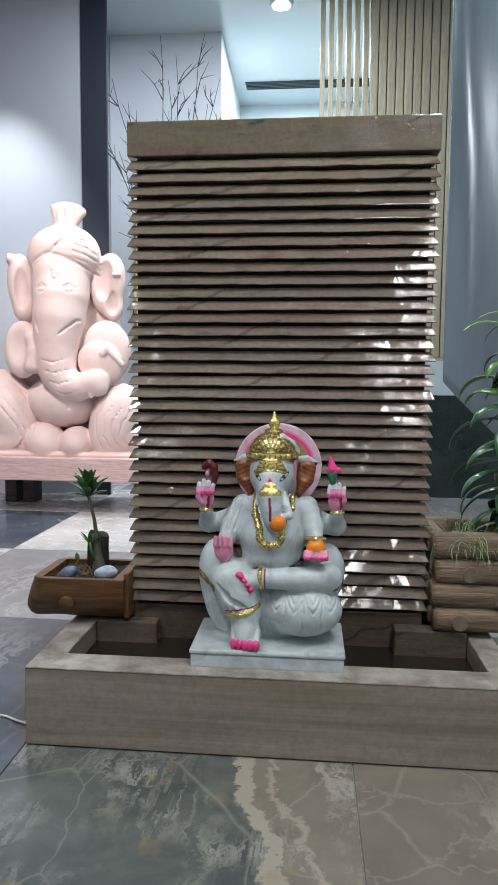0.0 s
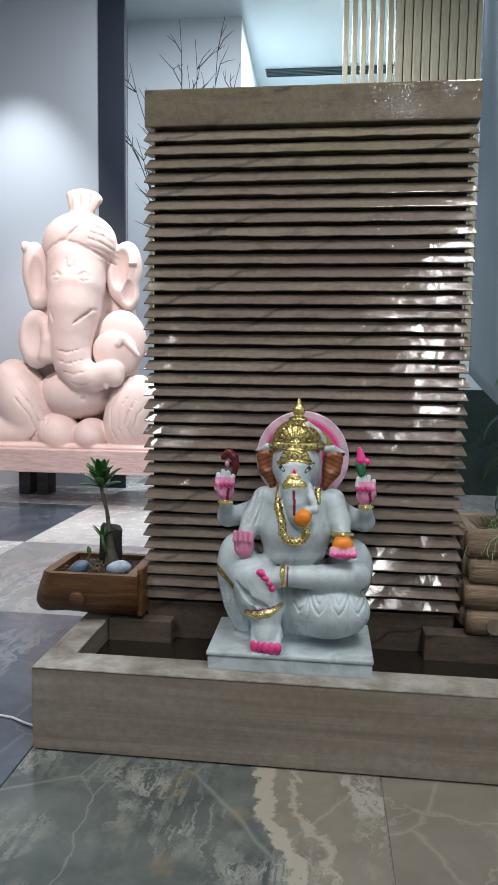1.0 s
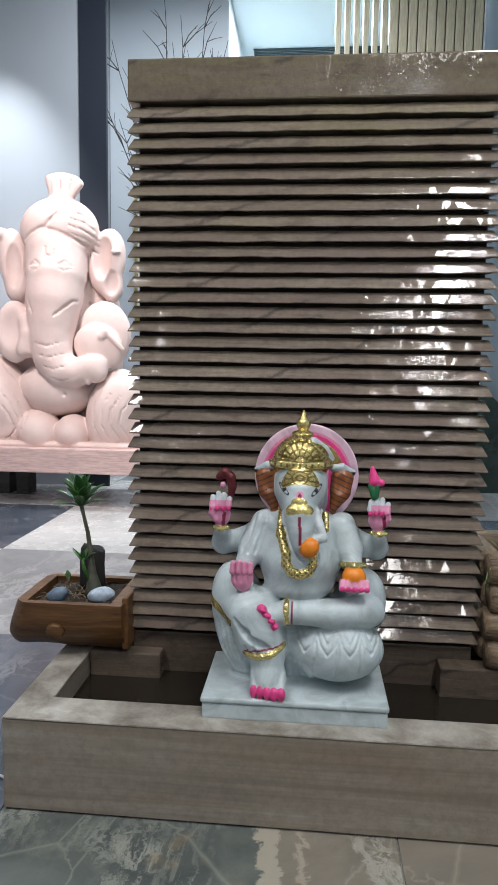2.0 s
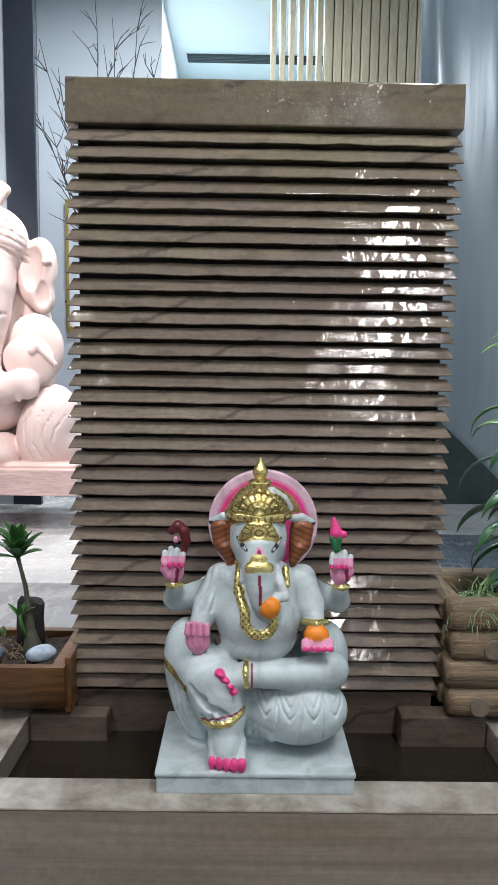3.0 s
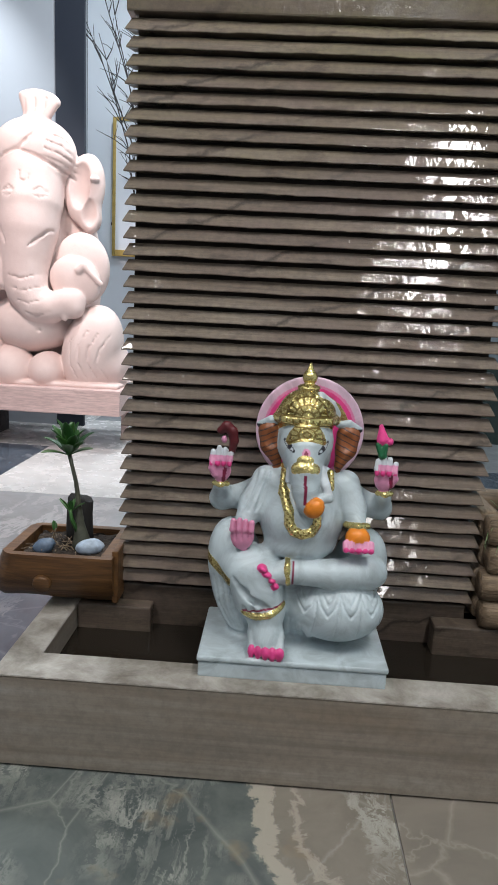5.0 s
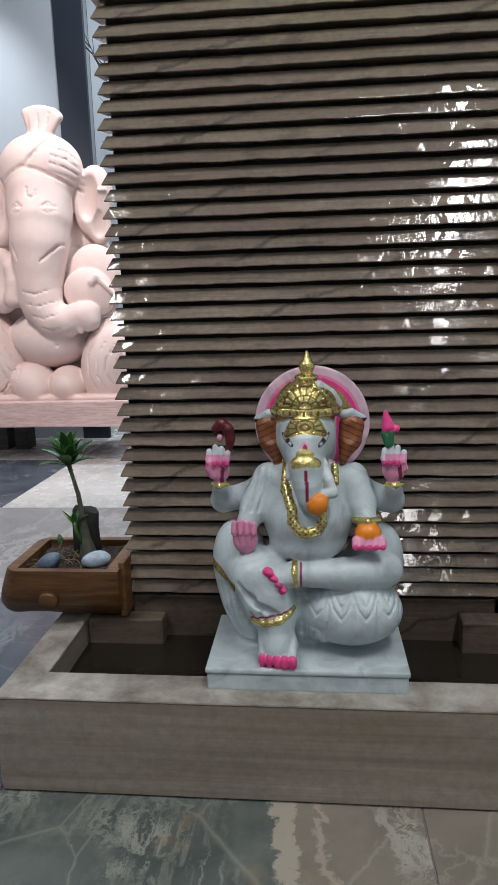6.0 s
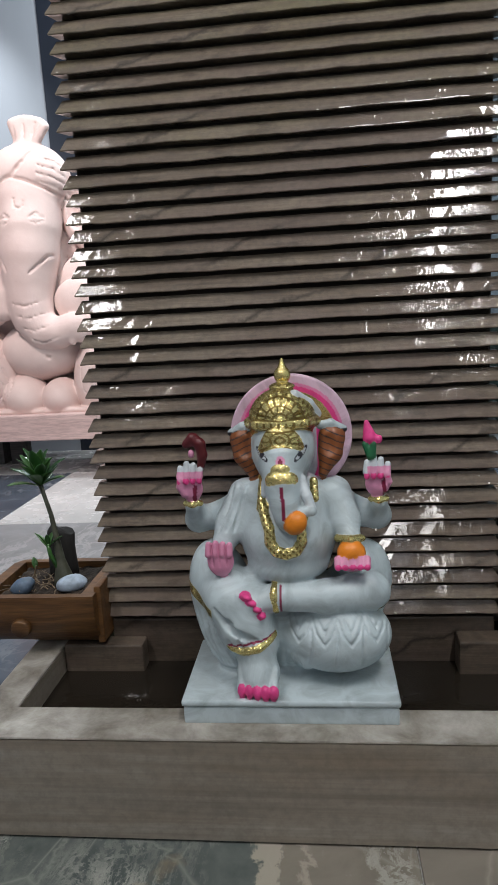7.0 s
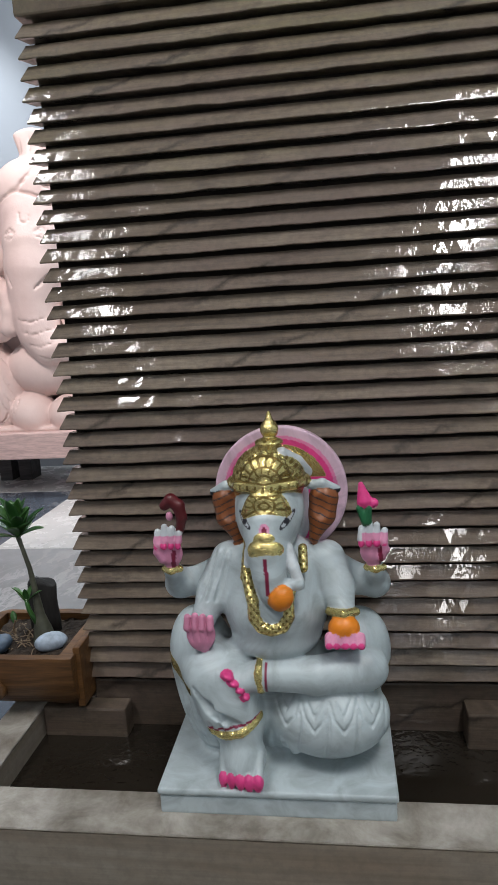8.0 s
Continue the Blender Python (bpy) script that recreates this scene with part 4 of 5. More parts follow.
    for k in range(4):
        s.line([(-0.180 + 0.012 * k, 0.372), (-0.168 + 0.011 * k, 0.315), (-0.140 + 0.008 * k, 0.268)], 0.0036, True, 6, 0.006)
    # front arms
    s.limb([(-0.082, 1.685, 0.578), (-0.108, 1.664, 0.530), (-0.124, 1.640, 0.492)], [0.031, 0.026, 0.021], k=0.015)
    s.egg((-0.124, 1.612, 0.478), (0.024, 0.012, 0.030), PALM, 0.006)
    for k in range(4):
        x = -0.144 + 0.0125 * k
        s.limb([(x, 1.604, 0.492), (x + 0.001, 1.606, 0.512 - 0.002 * abs(k - 1))], [0.0065, 0.0055], PALM, 0.003)
    for k in range(3):
        s.line([(-0.138 + 0.0125 * k, 0.508), (-0.136 + 0.012 * k, 0.470)], 0.0018, True, 5, 0.002)
    for k in range(3):
        s.line([(-0.100 + 0.012 * k, 0.600), (-0.112 + 0.012 * k, 0.560), (-0.128 + 0.014 * k, 0.525)], 0.0026, True, 6, 0.005)
        s.line([(0.098 - 0.012 * k, 0.600), (0.106 - 0.012 * k, 0.560), (0.116 - 0.013 * k, 0.535)], 0.0026, True, 6, 0.005)
    s.limb([(0.082, 1.685, 0.578), (0.098, 1.664, 0.535), (0.106, 1.632, 0.505)], [0.031, 0.026, 0.020], k=0.015)
    s.limb([(0.084, 1.628, 0.509), (0.106, 1.610, 0.513), (0.127, 1.628, 0.509)], [0.0065] * 3, GOLD, 0.003)
    s.egg((0.107, 1.612, 0.489), (0.025, 0.020, 0.021), ORANGE, 0.003)
    for k in range(5):
        x = 0.083 + 0.0125 * k
        s.limb([(x, 1.598, 0.481), (x, 1.590, 0.470)], [0.0068, 0.0065], PINK, 0.004)
    s.egg((0.108, 1.613, 0.466), (0.026, 0.016, 0.012), ROSE, 0.006)
    # rear arms and what they hold
    for sx, ex, wx, hx in ((-1, -0.176, -0.176, -0.176), (1, 0.160, 0.160, 0.157)):
        s.limb([(sx * 0.085, 1.705, 0.560), (sx * 0.13 - 0.004, 1.708, 0.533), (ex, 1.705, 0.528), (wx, 1.666, 0.566)], [0.030, 0.025, 0.024, 0.016], k=0.012)
        s.limb([(wx - 0.014, 1.661, 0.571), (wx, 1.652, 0.570), (wx + 0.014, 1.661, 0.571)], [0.0052] * 3, GOLD, 0.003)
        s.egg((hx, 1.658, 0.600), (0.0205, 0.013, 0.024), ROSE, 0.006)
        for k in range(4):
            x, tip = hx - 0.0185 + 0.0120 * k, 0.640 + (0.0, 0.008, 0.005, -0.004)[k]
            s.limb([(x * 0.3 + hx * 0.7, 1.655, 0.606), (x, 1.647, 0.624), (x + 0.0015, 1.650, tip)], [0.0065, 0.0062, 0.0054], WHITE, 0.002)
            s.egg((x, 1.6425, 0.6165), (0.0048, 0.0045, 0.0065), PINK, 0.002)
        s.limb([(hx + sx * 0.012, 1.650, 0.592), (hx + sx * 0.019, 1.646, 0.606), (hx + sx * 0.017, 1.643, 0.620)], [0.0075, 0.0066, 0.0052], ROSE, 0.003)
    s.limb([(-0.180, 1.658, 0.682), (-0.168, 1.656, 0.692), (-0.156, 1.656, 0.682), (-0.152, 1.656, 0.662), (-0.156, 1.656, 0.640)], [0.0085, 0.0105, 0.0105, 0.009, 0.007], MAROON, 0.003)
    s.egg((-0.172, 1.654, 0.665), (0.006, 0.006, 0.008), ROSE, 0.003)
    s.limb([(0.146, 1.656, 0.684), (0.141, 1.656, 0.710)], [0.0125, 0.0045], PINK, 0.003)
    s.egg((0.160, 1.654, 0.680), (0.008, 0.008, 0.008), PINK, 0.003)
    s.limb([(0.146, 1.652, 0.655), (0.138, 1.652, 0.672)], [0.008, 0.006], GREEN, 0.003)
    s.limb([(0.148, 1.650, 0.652), (0.152, 1.648, 0.672)], [0.0085, 0.005], GREEN, 0.003)
    # halo behind the head
    s.disc((0.004, 1.768, 0.674), 0.114, 0.006, HALO)
    s.limb([(0.0, 1.755, 0.62), (0.0, 1.755, 0.70)], [0.05, 0.05], HALO, 0.01)
    # head, trunk, tusks
    s.egg((-0.007, 1.680, 0.668), (0.057, 0.062, 0.062), k=0.015)
    s.egg((-0.008, 1.655, 0.650), (0.047, 0.046, 0.050), k=0.015)
    s.limb([(-0.007, 1.628, 0.650), (-0.006, 1.602, 0.615), (-0.004, 1.592, 0.585), (0.000, 1.588, 0.562), (0.010, 1.583, 0.548)], [0.042, 0.030, 0.024, 0.020, 0.016], k=0.012)
    s.egg((0.015, 1.571, 0.556), (0.0175, 0.015, 0.021), ORANGE, 0.003, (0, 35, 0))
    s.limb([(0.024, 1.606, 0.624), (0.034, 1.592, 0.598), (0.041, 1.586, 0.580)], [0.010, 0.009, 0.008], WHITE, 0.003)
    s.limb([(0.018, 1.585, 0.572), (0.042, 1.583, 0.574)], [0.010, 0.009], MARBLE, 0.004)
    s.limb([(-0.035, 1.610, 0.618), (-0.038, 1.604, 0.600)], [0.009, 0.007], WHITE, 0.003)
    # ears with painted fronts
    for sx in (-1, 1):
        s.limb([(sx * 0.081, 1.694, 0.680), (sx * 0.077, 1.688, 0.652), (sx * 0.063, 1.678, 0.616)], [0.0245, 0.0215, 0.0085], BROWN, 0.006)
        s.egg((sx * 0.076, 1.664, 0.672), (0.013, 0.012, 0.022), BROWN, 0.006, cut=True)
        s.limb([(sx * 0.060, 1.690, 0.703), (sx * 0.080, 1.686, 0.706), (sx * 0.103, 1.694, 0.694)], [0.0075, 0.0085, 0.0065], MARBLE, 0.002)
    # crown
    s.egg((-0.008, 1.690, 0.716), (0.060, 0.056, 0.058), GOLD, 0.004)
    s.limb([(-0.067, 1.690, 0.712), (-0.050, 1.650, 0.714), (-0.008, 1.628, 0.716), (0.034, 1.650, 0.714), (0.051, 1.690, 0.712)], [0.0105] * 5, GOLD, 0.004)
    s.limb([(-0.060, 1.688, 0.732), (-0.044, 1.650, 0.735), (-0.008, 1.634, 0.736), (0.028, 1.650, 0.735), (0.044, 1.688, 0.732)], [0.006] * 5, GOLD, 0.003)
    s.egg((-0.008, 1.622, 0.686), (0.033, 0.017, 0.030), GOLD, 0.002, (4, 0, 0), bias=0.006)
    s.egg((-0.008, 1.642, 0.742), (0.032, 0.013, 0.026), GOLD, 0.004, (-30, 0, 0))
    for k in range(7):
        a = math.pi * (k / 6)
        s.egg((-0.008 + 0.034 * math.cos(a), 1.640 + 0.012 * math.sin(a), 0.737 + 0.030 * math.sin(a)), (0.005, 0.005, 0.005), GOLD, 0.002)
    s.egg((-0.006, 1.705, 0.774), (0.024, 0.022, 0.008), GOLD, 0.003)
    s.egg((-0.005, 1.712, 0.794), (0.0155, 0.0155, 0.016), GOLD, 0.003)
    s.limb([(-0.005, 1.712, 0.803), (-0.005, 1.713, 0.823)], [0.0095, 0.0028], GOLD, 0.003)
    s.limb([(0.018, 1.672, 0.762), (0.040, 1.690, 0.742), (0.054, 1.705, 0.722)], [0.009, 0.011, 0.010], WHITE, 0.003)
    # gilded trunk plate and garland
    s.egg((-0.008, 1.585, 0.630), (0.027, 0.012, 0.013), GOLD, 0.003)
    s.egg((-0.008, 1.590, 0.644), (0.017, 0.010, 0.012), GOLD, 0.003)
    s.limb([(0.046, 1.640, 0.612), (0.047, 1.622, 0.585)], [0.0075, 0.0075], GOLD, 0.003)

    def almond(cx, cz, a, b, lean):
        def test(x, y, z, coat):
            u, v = x - cx, z - cz - lean * (x - cx)
            return (y < 1.665) & np.isin(coat, (MARBLE, INK, WHITE, ROSE)) & (z > 0.645) & ((u / a) ** 2 + (v / b) ** 2 < 1)
        return test
    brush = [
        (almond(-0.041, 0.668, 0.0115, 0.0064, -0.7), INK), (almond(0.026, 0.667, 0.0115, 0.0064, 0.7), INK),
        (almond(-0.041, 0.668, 0.0085, 0.0040, -0.7), WHITE), (almond(0.026, 0.667, 0.0085, 0.0040, 0.7), WHITE),
        (almond(-0.0405, 0.668, 0.0038, 0.0040, 0), INK), (almond(0.0255, 0.667, 0.0038, 0.0040, 0), INK),
        (almond(-0.008, 0.659, 0.008, 0.009, 0), ROSE), (almond(-0.008, 0.658, 0.0035, 0.006, 0), RED),
        (lambda x, y, z, c: (np.abs(x + 0.006 - 0.05 * (0.6 - z)) < 0.003) & (z > 0.562) & (z < 0.620) & (y < 1.60) & (c == MARBLE), RED),
        (lambda x, y, z, c: (c == HALO) & (np.hypot(x - 0.004, z - 0.674) < 0.1005), BLUSH),
        (lambda x, y, z, c: (c == BLUSH) & (np.hypot(x - 0.004, z - 0.674) < 0.0945), PINK),
        (lambda x, y, z, c: ((c == HALO) | (c == BLUSH) | (c == PINK)) & (y > 1.74) & (np.hypot(x - 0.004, z - 0.674) < 0.085) & (z > 0.70), GOLD),
        (lambda x, y, z, c: (c == MARBLE) & (np.abs(x) > 0.066) & (z > 0.66) & (z < 0.6975 - 0.1 * (np.abs(np.abs(x) - 0.085))) & (y < 1.71) & (z < 0.71) & (np.abs(x) < 0.12), INK),
        (lambda x, y, z, c: (c == ROSE) & (np.abs(x) > 0.14) & (np.abs(np.abs(x) - 0.168 + 0.12 * (z - 0.60)) < 0.0035) & (z < 0.615) & (y < 1.685), RED),
        (lambda x, y, z, c: (c == WHITE) & (np.abs(x) > 0.14) & (z < 0.634), ROSE),
        (lambda x, y, z, c: (c == MARBLE) & (x < -0.143) & (np.abs(z - 0.394 + 0.45 * (x + 0.169)) < 0.0105), GOLD),
        (lambda x, y, z, c: (c == MARBLE) & (x > 0.152) & (np.abs(z - 0.386 - 0.5 * (x - 0.171)) < 0.0085), GOLD),
        (lambda x, y, z, c: (c == MARBLE) & (np.abs(x + 0.018) < 0.0022) & (y < 1.60) & (z > 0.385) & (z < 0.437), RED),
        (lambda x, y, z, c: (c == MARBLE) & (np.abs(z - 0.3425 - 0.18 * (x + 0.066)) < 0.002) & (y < 1.60) & (x < -0.03) & (x > -0.115), RED),
    ]
    brush.append((lambda x, y, z, c: np.isin(c, (HALO, BLUSH, PINK)) & (y > 1.70) & (y < 1.757) & (np.abs(x) < 0.07), MARBLE))
    brush.append((lambda x, y, z, c: (c == PINK) & (x > 0.07) & (z > 0.45) & (z < 0.5) & (y > 1.5865), ROSE))
    brush.append((lambda x, y, z, c: (c == BROWN) & (np.sin(520 * (z + 0.45 * np.abs(x))) > 0.86), INK))
    # chased rings, rays and beads of the crown, and the scallops of the garland, drawn as painted groove shade
    rho, turn = (lambda x, z: np.hypot(x + 0.008, z - 0.722)), (lambda x, z: np.arctan2(z - 0.722, x + 0.008))
    dome = lambda x, y, z, c: (c == GOLD) & (z > 0.724) & (z < 0.779) & (y < 1.705)
    for ring in (0.013, 0.026, 0.041):
        brush.append((lambda x, y, z, c, ring=ring: dome(x, y, z, c) & (np.abs(rho(x, z) - ring) < 0.0013), SHADE))
    brush.append((lambda x, y, z, c: dome(x, y, z, c) & (rho(x, z) > 0.027) & (rho(x, z) < 0.040) & (np.sin(18 * turn(x, z)) > 0.6), SHADE))
    brush.append((lambda x, y, z, c: dome(x, y, z, c) & (rho(x, z) > 0.014) & (rho(x, z) < 0.025) & (np.sin(12 * turn(x, z)) > 0.72), SHADE))
    brush.append((lambda x, y, z, c: dome(x, y, z, c) & (rho(x, z) > 0.0425) & (np.sin(430 * x) * np.sin(430 * z) > 0.45), SHADE))
    brush.append((lambda x, y, z, c: (c == GOLD) & (np.abs(x + 0.008) < 0.07) & (np.abs(np.abs(z - 0.7145) - 0.0085) < 0.0012) & (y < 1.70), SHADE))
    brush.append((lambda x, y, z, c: (c == GOLD) & (np.abs(z - 0.7145) < 0.004) & (y < 1.70) & (np.sin(480 * x) > 0.72), SHADE))
    plate = lambda x, z: np.hypot((x + 0.008) / 1.3, z - 0.692)
    brush.append((lambda x, y, z, c: (c == GOLD) & (y < 1.65) & (z > 0.655) & (z < 0.704) & ((np.abs(plate(x, z) - 0.006) < 0.0012) | (np.abs(plate(x, z) - 0.0125) < 0.0012) | ((plate(x, z) > 0.0145) & (np.sin(16 * np.arctan2(z - 0.692, x + 0.008)) > 0.7))), SHADE))
    brush.append((lambda x, y, z, c: (c == GOLD) & (z < 0.615) & (z > 0.48) & (np.abs(x) < 0.06) & (np.sin(560 * z) * np.sin(560 * x) > 0.5), SHADE))
    ob = s.skin("painted_elephant_headed_statue", (-0.009, 1.66, RIM), PAINTED_MARBLE, palette, brush)
    tagged(ob, "painted marble elephant-headed statue seated on the trough's rim", "statue")


build_painted_statue()


# ---- log planter with a young adenium ----
def log_profile_mesh(length, depth, height, seed):
    """A half-round hollowed log lying along x: rounded front and ends, flat top with a box cut into it."""
    bm = bmesh.new()
    rows, n = [], 14
    segs = 22
    for i in range(segs + 1):
        u = i / segs
        x = -length / 2 + length * u
        taper = 1 - 0.55 * max(0, 1 - u / 0.14) ** 2.2 - 0.06 * max(0, (u - 0.93) / 0.07)
        row = []
        for k in range(n + 1):
            a = math.pi * (k / n)
            w = 1 + 0.05 * noise.noise((u * 3, a * 1.2, seed)) * taper
            yy = -depth / 2 * math.copysign(abs(math.cos(a)) ** 0.85, math.cos(a)) * (0.6 + 0.4 * taper) * w
            zz = height - height * (abs(math.sin(a)) ** 0.75) * (0.75 + 0.25 * taper) * w
            row.append(bm.verts.new((x + (0.052 * zz / height - 0.034) * max(0, 1 - u / 0.35), yy, zz)))
        rows.append(row)
    for a, b in zip(rows, rows[1:]):
        for k in range(n):
            bm.faces.new((a[k], b[k], b[k + 1], a[k + 1]))
    bm.faces.new(rows[0])
    bm.faces.new(rows[-1][::-1])
    # top board with an opening
    x0, x1, y0, y1, t = -length / 2 + 0.045, length / 2 - 0.03, -depth / 2 + 0.02, depth / 2 - 0.02, height
    edge = [rows[0][0]] + [r[0] for r in rows[1:]] + [rows[-1][-1]] + [r[-1] for r in rows[-2::-1]]
    hole = [bm.verts.new(v) for v in ((x0, y0, t), (x1, y0, t), (x1, y1, t), (x0, y1, t))]
    low = [bm.verts.new((v.co.x, v.co.y, t - 0.055)) for v in hole]
    front, back = [r[0] for r in rows], [r[-1] for r in rows]
    bm.faces.new(front + [hole[1], hole[0]])
    bm.faces.new(back[::-1] + [hole[3], hole[2]])
    bm.faces.new([front[-1], back[-1], hole[2], hole[1]])
    bm.faces.new([back[0], front[0], hole[0], hole[3]])
    for k in range(4):
        bm.faces.new((hole[k], hole[(k + 1) % 4], low[(k + 1) % 4], low[k]))
    bm.faces.new(low)
    bmesh.ops.recalc_face_normals(bm, faces=bm.faces)
    bmesh.ops.triangulate(bm, faces=[f for f in bm.faces if len(f.verts) > 4])
    return bm


def soil_mesh(x0, y0, x1, y1, z, seed, bump=0.008):
    bm = bmesh.new()
    bmesh.ops.create_grid(bm, x_segments=26, y_segments=20, size=0.5, matrix=Matrix.Translation(((x0 + x1) / 2, (y0 + y1) / 2, z)) @ Matrix.Diagonal((x1 - x0, y1 - y0, 1, 1)))
    for v in bm.verts:
        v.co.z += bump * noise.noise(v.co * 30 + Vector((seed, 0, 0))) + bump * 0.6 * noise.noise(v.co * 75)
    return bm


PLANTER = Vector((-0.568, 1.895, RIM))


def build_left_planter():
    p = thing("log_planter", PLANTER + Vector((-0.006, 0, 0)), "varnished brown hollowed log planter resting on the trough's rim", "planter")
    log = part("log", log_profile_mesh(0.285, 0.235, 0.138, 2.0), LOG_VARNISHED, p, "", True)
    log.data.set_sharp_from_angle(angle=radians(42))
    bm = bmesh.new()
    bmesh.ops.create_cone(bm, cap_ends=True, segments=28, radius1=0.023, radius2=0.020, depth=0.012, matrix=Matrix.Translation((-0.022, -0.119, 0.068)) @ Matrix.Rotation(radians(100), 4, "X"))
    bmesh.ops.bevel(bm, geom=bm.edges[:], offset=0.0015, segments=1, affect="EDGES")
    part("knot", bm, LOG_VARNISHED, log, "round knot on the log", True)
    part("end_board", box((0.1365, -0.09, 0.02), (0.152, 0.10, 0.150), 0.004), LOG_VARNISHED, p)
    part("soil", soil_mesh(-0.089, -0.096, 0.104, 0.096, 0.122, 1.0), SOIL, p, "dark dry soil")


build_left_planter()


def pebble(place, radii, seed, material, label):
    ob = mesh_object("pebble", blob(radii, 0.14, seed), material, True)
    ob.location = place
    ob.rotation_euler = (0.1, -0.12 * seed, 0.3 * seed)
    tagged(ob, label, "pebble", "pebbles in the log planter")


SOIL_Z = RIM + 0.124
pebble((-0.503, 1.852, SOIL_Z + 0.016), (0.034, 0.023, 0.019), 1, PEBBLE_PALE, "smooth pale speckled grey pebble on the soil")
pebble((-0.612, 1.842, SOIL_Z + 0.014), (0.028, 0.022, 0.018), 2, PEBBLE_DARK, "smooth dark blue-grey pebble on the soil")


def adenium_leaf(length, width):
    pts, ws = [], []
    for i in range(7):
        s = i / 6
        pts.append((0, length * s, 0.07 * length * math.sin(s * 2.6)))
        ws.append(width * (0.14 + 0.86 * math.sin(math.pi * min(1, s ** 0.85 * 0.93 + 0.04))) * (0.55 + 0.45 * s) if i < 6 else width * 0.12)
    return leaf_strip(pts, ws, (1, 0, 0), 0.3)


def build_adenium():
    p = thing("adenium_plant", (-0.537, 1.885, SOIL_Z), "young desert-rose plant with a swollen base and one leafy crown", "plant")
    stem = [(0.002, 0, -0.01), (0.004, 0, 0.02), (0.000, 0, 0.06), (-0.004, 0, 0.115), (-0.010, 0, 0.165), (-0.020, -0.002, 0.21), (-0.026, -0.002, 0.236)]
    part("stem", tube(stem, [0.024, 0.021, 0.011, 0.0065, 0.0052, 0.0045, 0.0055], 12), ADENIUM_SKIN, p, "grey-green stem with a swollen base", True)
    rng = random.Random(3)
    for k in range(22):
        ob = part("leaf", adenium_leaf(rng.uniform(0.058, 0.085), rng.uniform(0.015, 0.020)), LEAF_SMALL, p, "", True)
        ring = k / 22
        ob.matrix_local = Matrix.Translation((-0.026, -0.002, 0.233 + 0.010 * ring)) @ Euler((radians(14 + 60 * ring + rng.uniform(-8, 8)), 0, k * 2.4)).to_matrix().to_4x4()
    side = [(-0.004, -0.006, 0.04), (-0.018, -0.010, 0.075), (-0.022, -0.010, 0.10)]
    part("side_shoot", tube(side, [0.006, 0.005, 0.004], 8), LEAF_SMALL, p, "", True)
    for k in range(5):
        ob = part("leaf", adenium_leaf(rng.uniform(0.032, 0.048), 0.008), LEAF_SMALL, p, "", True)
        ob.matrix_local = Matrix.Translation((-0.021, -0.010, 0.092)) @ Euler((radians(35 + 20 * (k % 3)), 0, 1.1 + k * 1.2)).to_matrix().to_4x4()


build_adenium()


def build_stump():
    bm = tube([(0, 0, -0.012), (0.001, 0, 0.03), (0.0, 0.001, 0.07), (0.002, 0, 0.105), (0.004, 0, 0.112)], [0.036, 0.035, 0.033, 0.033, 0.026], 16)
    for v in bm.verts:
        v.co += Vector((0.004 * noise.noise(v.co * 60), 0.004 * noise.noise(v.co * 70 + Vector((4, 0, 0))), (0.012 * noise.noise(Vector((v.co.x * 60, v.co.y * 60, 1))) if v.co.z > 0.09 else 0)))
        v.co.y *= 0.5
    ob = mesh_object("bark_piece", bm, BARK, True)
    ob.location = (-0.556, 1.945, SOIL_Z)
    tagged(ob, "upright piece of black bark behind the young plant", "bark")


build_stump()


def build_litter():
    rng = random.Random(9)
    bm = bmesh.new()
    for k in range(46):
        a = Vector((rng.uniform(-0.635, -0.53), rng.uniform(1.83, 1.96), SOIL_Z + rng.uniform(0.0, 0.012)))
        d = Vector((rng.uniform(-1, 1), rng.uniform(-1, 1), rng.uniform(-0.1, 0.5))).normalized() * rng.uniform(0.012, 0.035)
        tube([a, a + d * 0.5 + Vector((0, 0, 0.004)), a + d], [0.0014, 0.0012, 0.0008], 5, bm)
    tagged(mesh_object("dry_litter", bm, LOG_WEATHERED), "dry twigs and leaf litter on the planter's soil", "plant litter", kind="stuff")
    sprout = thing("sprout", (-0.605, 1.90, SOIL_Z), "small wilted brown-green sprout", "plant")
    part("stem", tube([(0, 0, -0.005), (-0.004, 0, 0.02), (0.002, 0, 0.04)], [0.003, 0.0025, 0.002], 6), LOG_WEATHERED, sprout)
    ob = part("leaf", adenium_leaf(0.028, 0.009), LEAF_SMALL, sprout, "", True)
    ob.matrix_local = Matrix.Translation((0.0, 0, 0.032)) @ Euler((radians(60), 0, 0.6)).to_matrix().to_4x4()


build_litter()


# ---- stacked log planter with a dracaena ----
STACK = Vector((0.565, 1.935, RIM + 0.016))


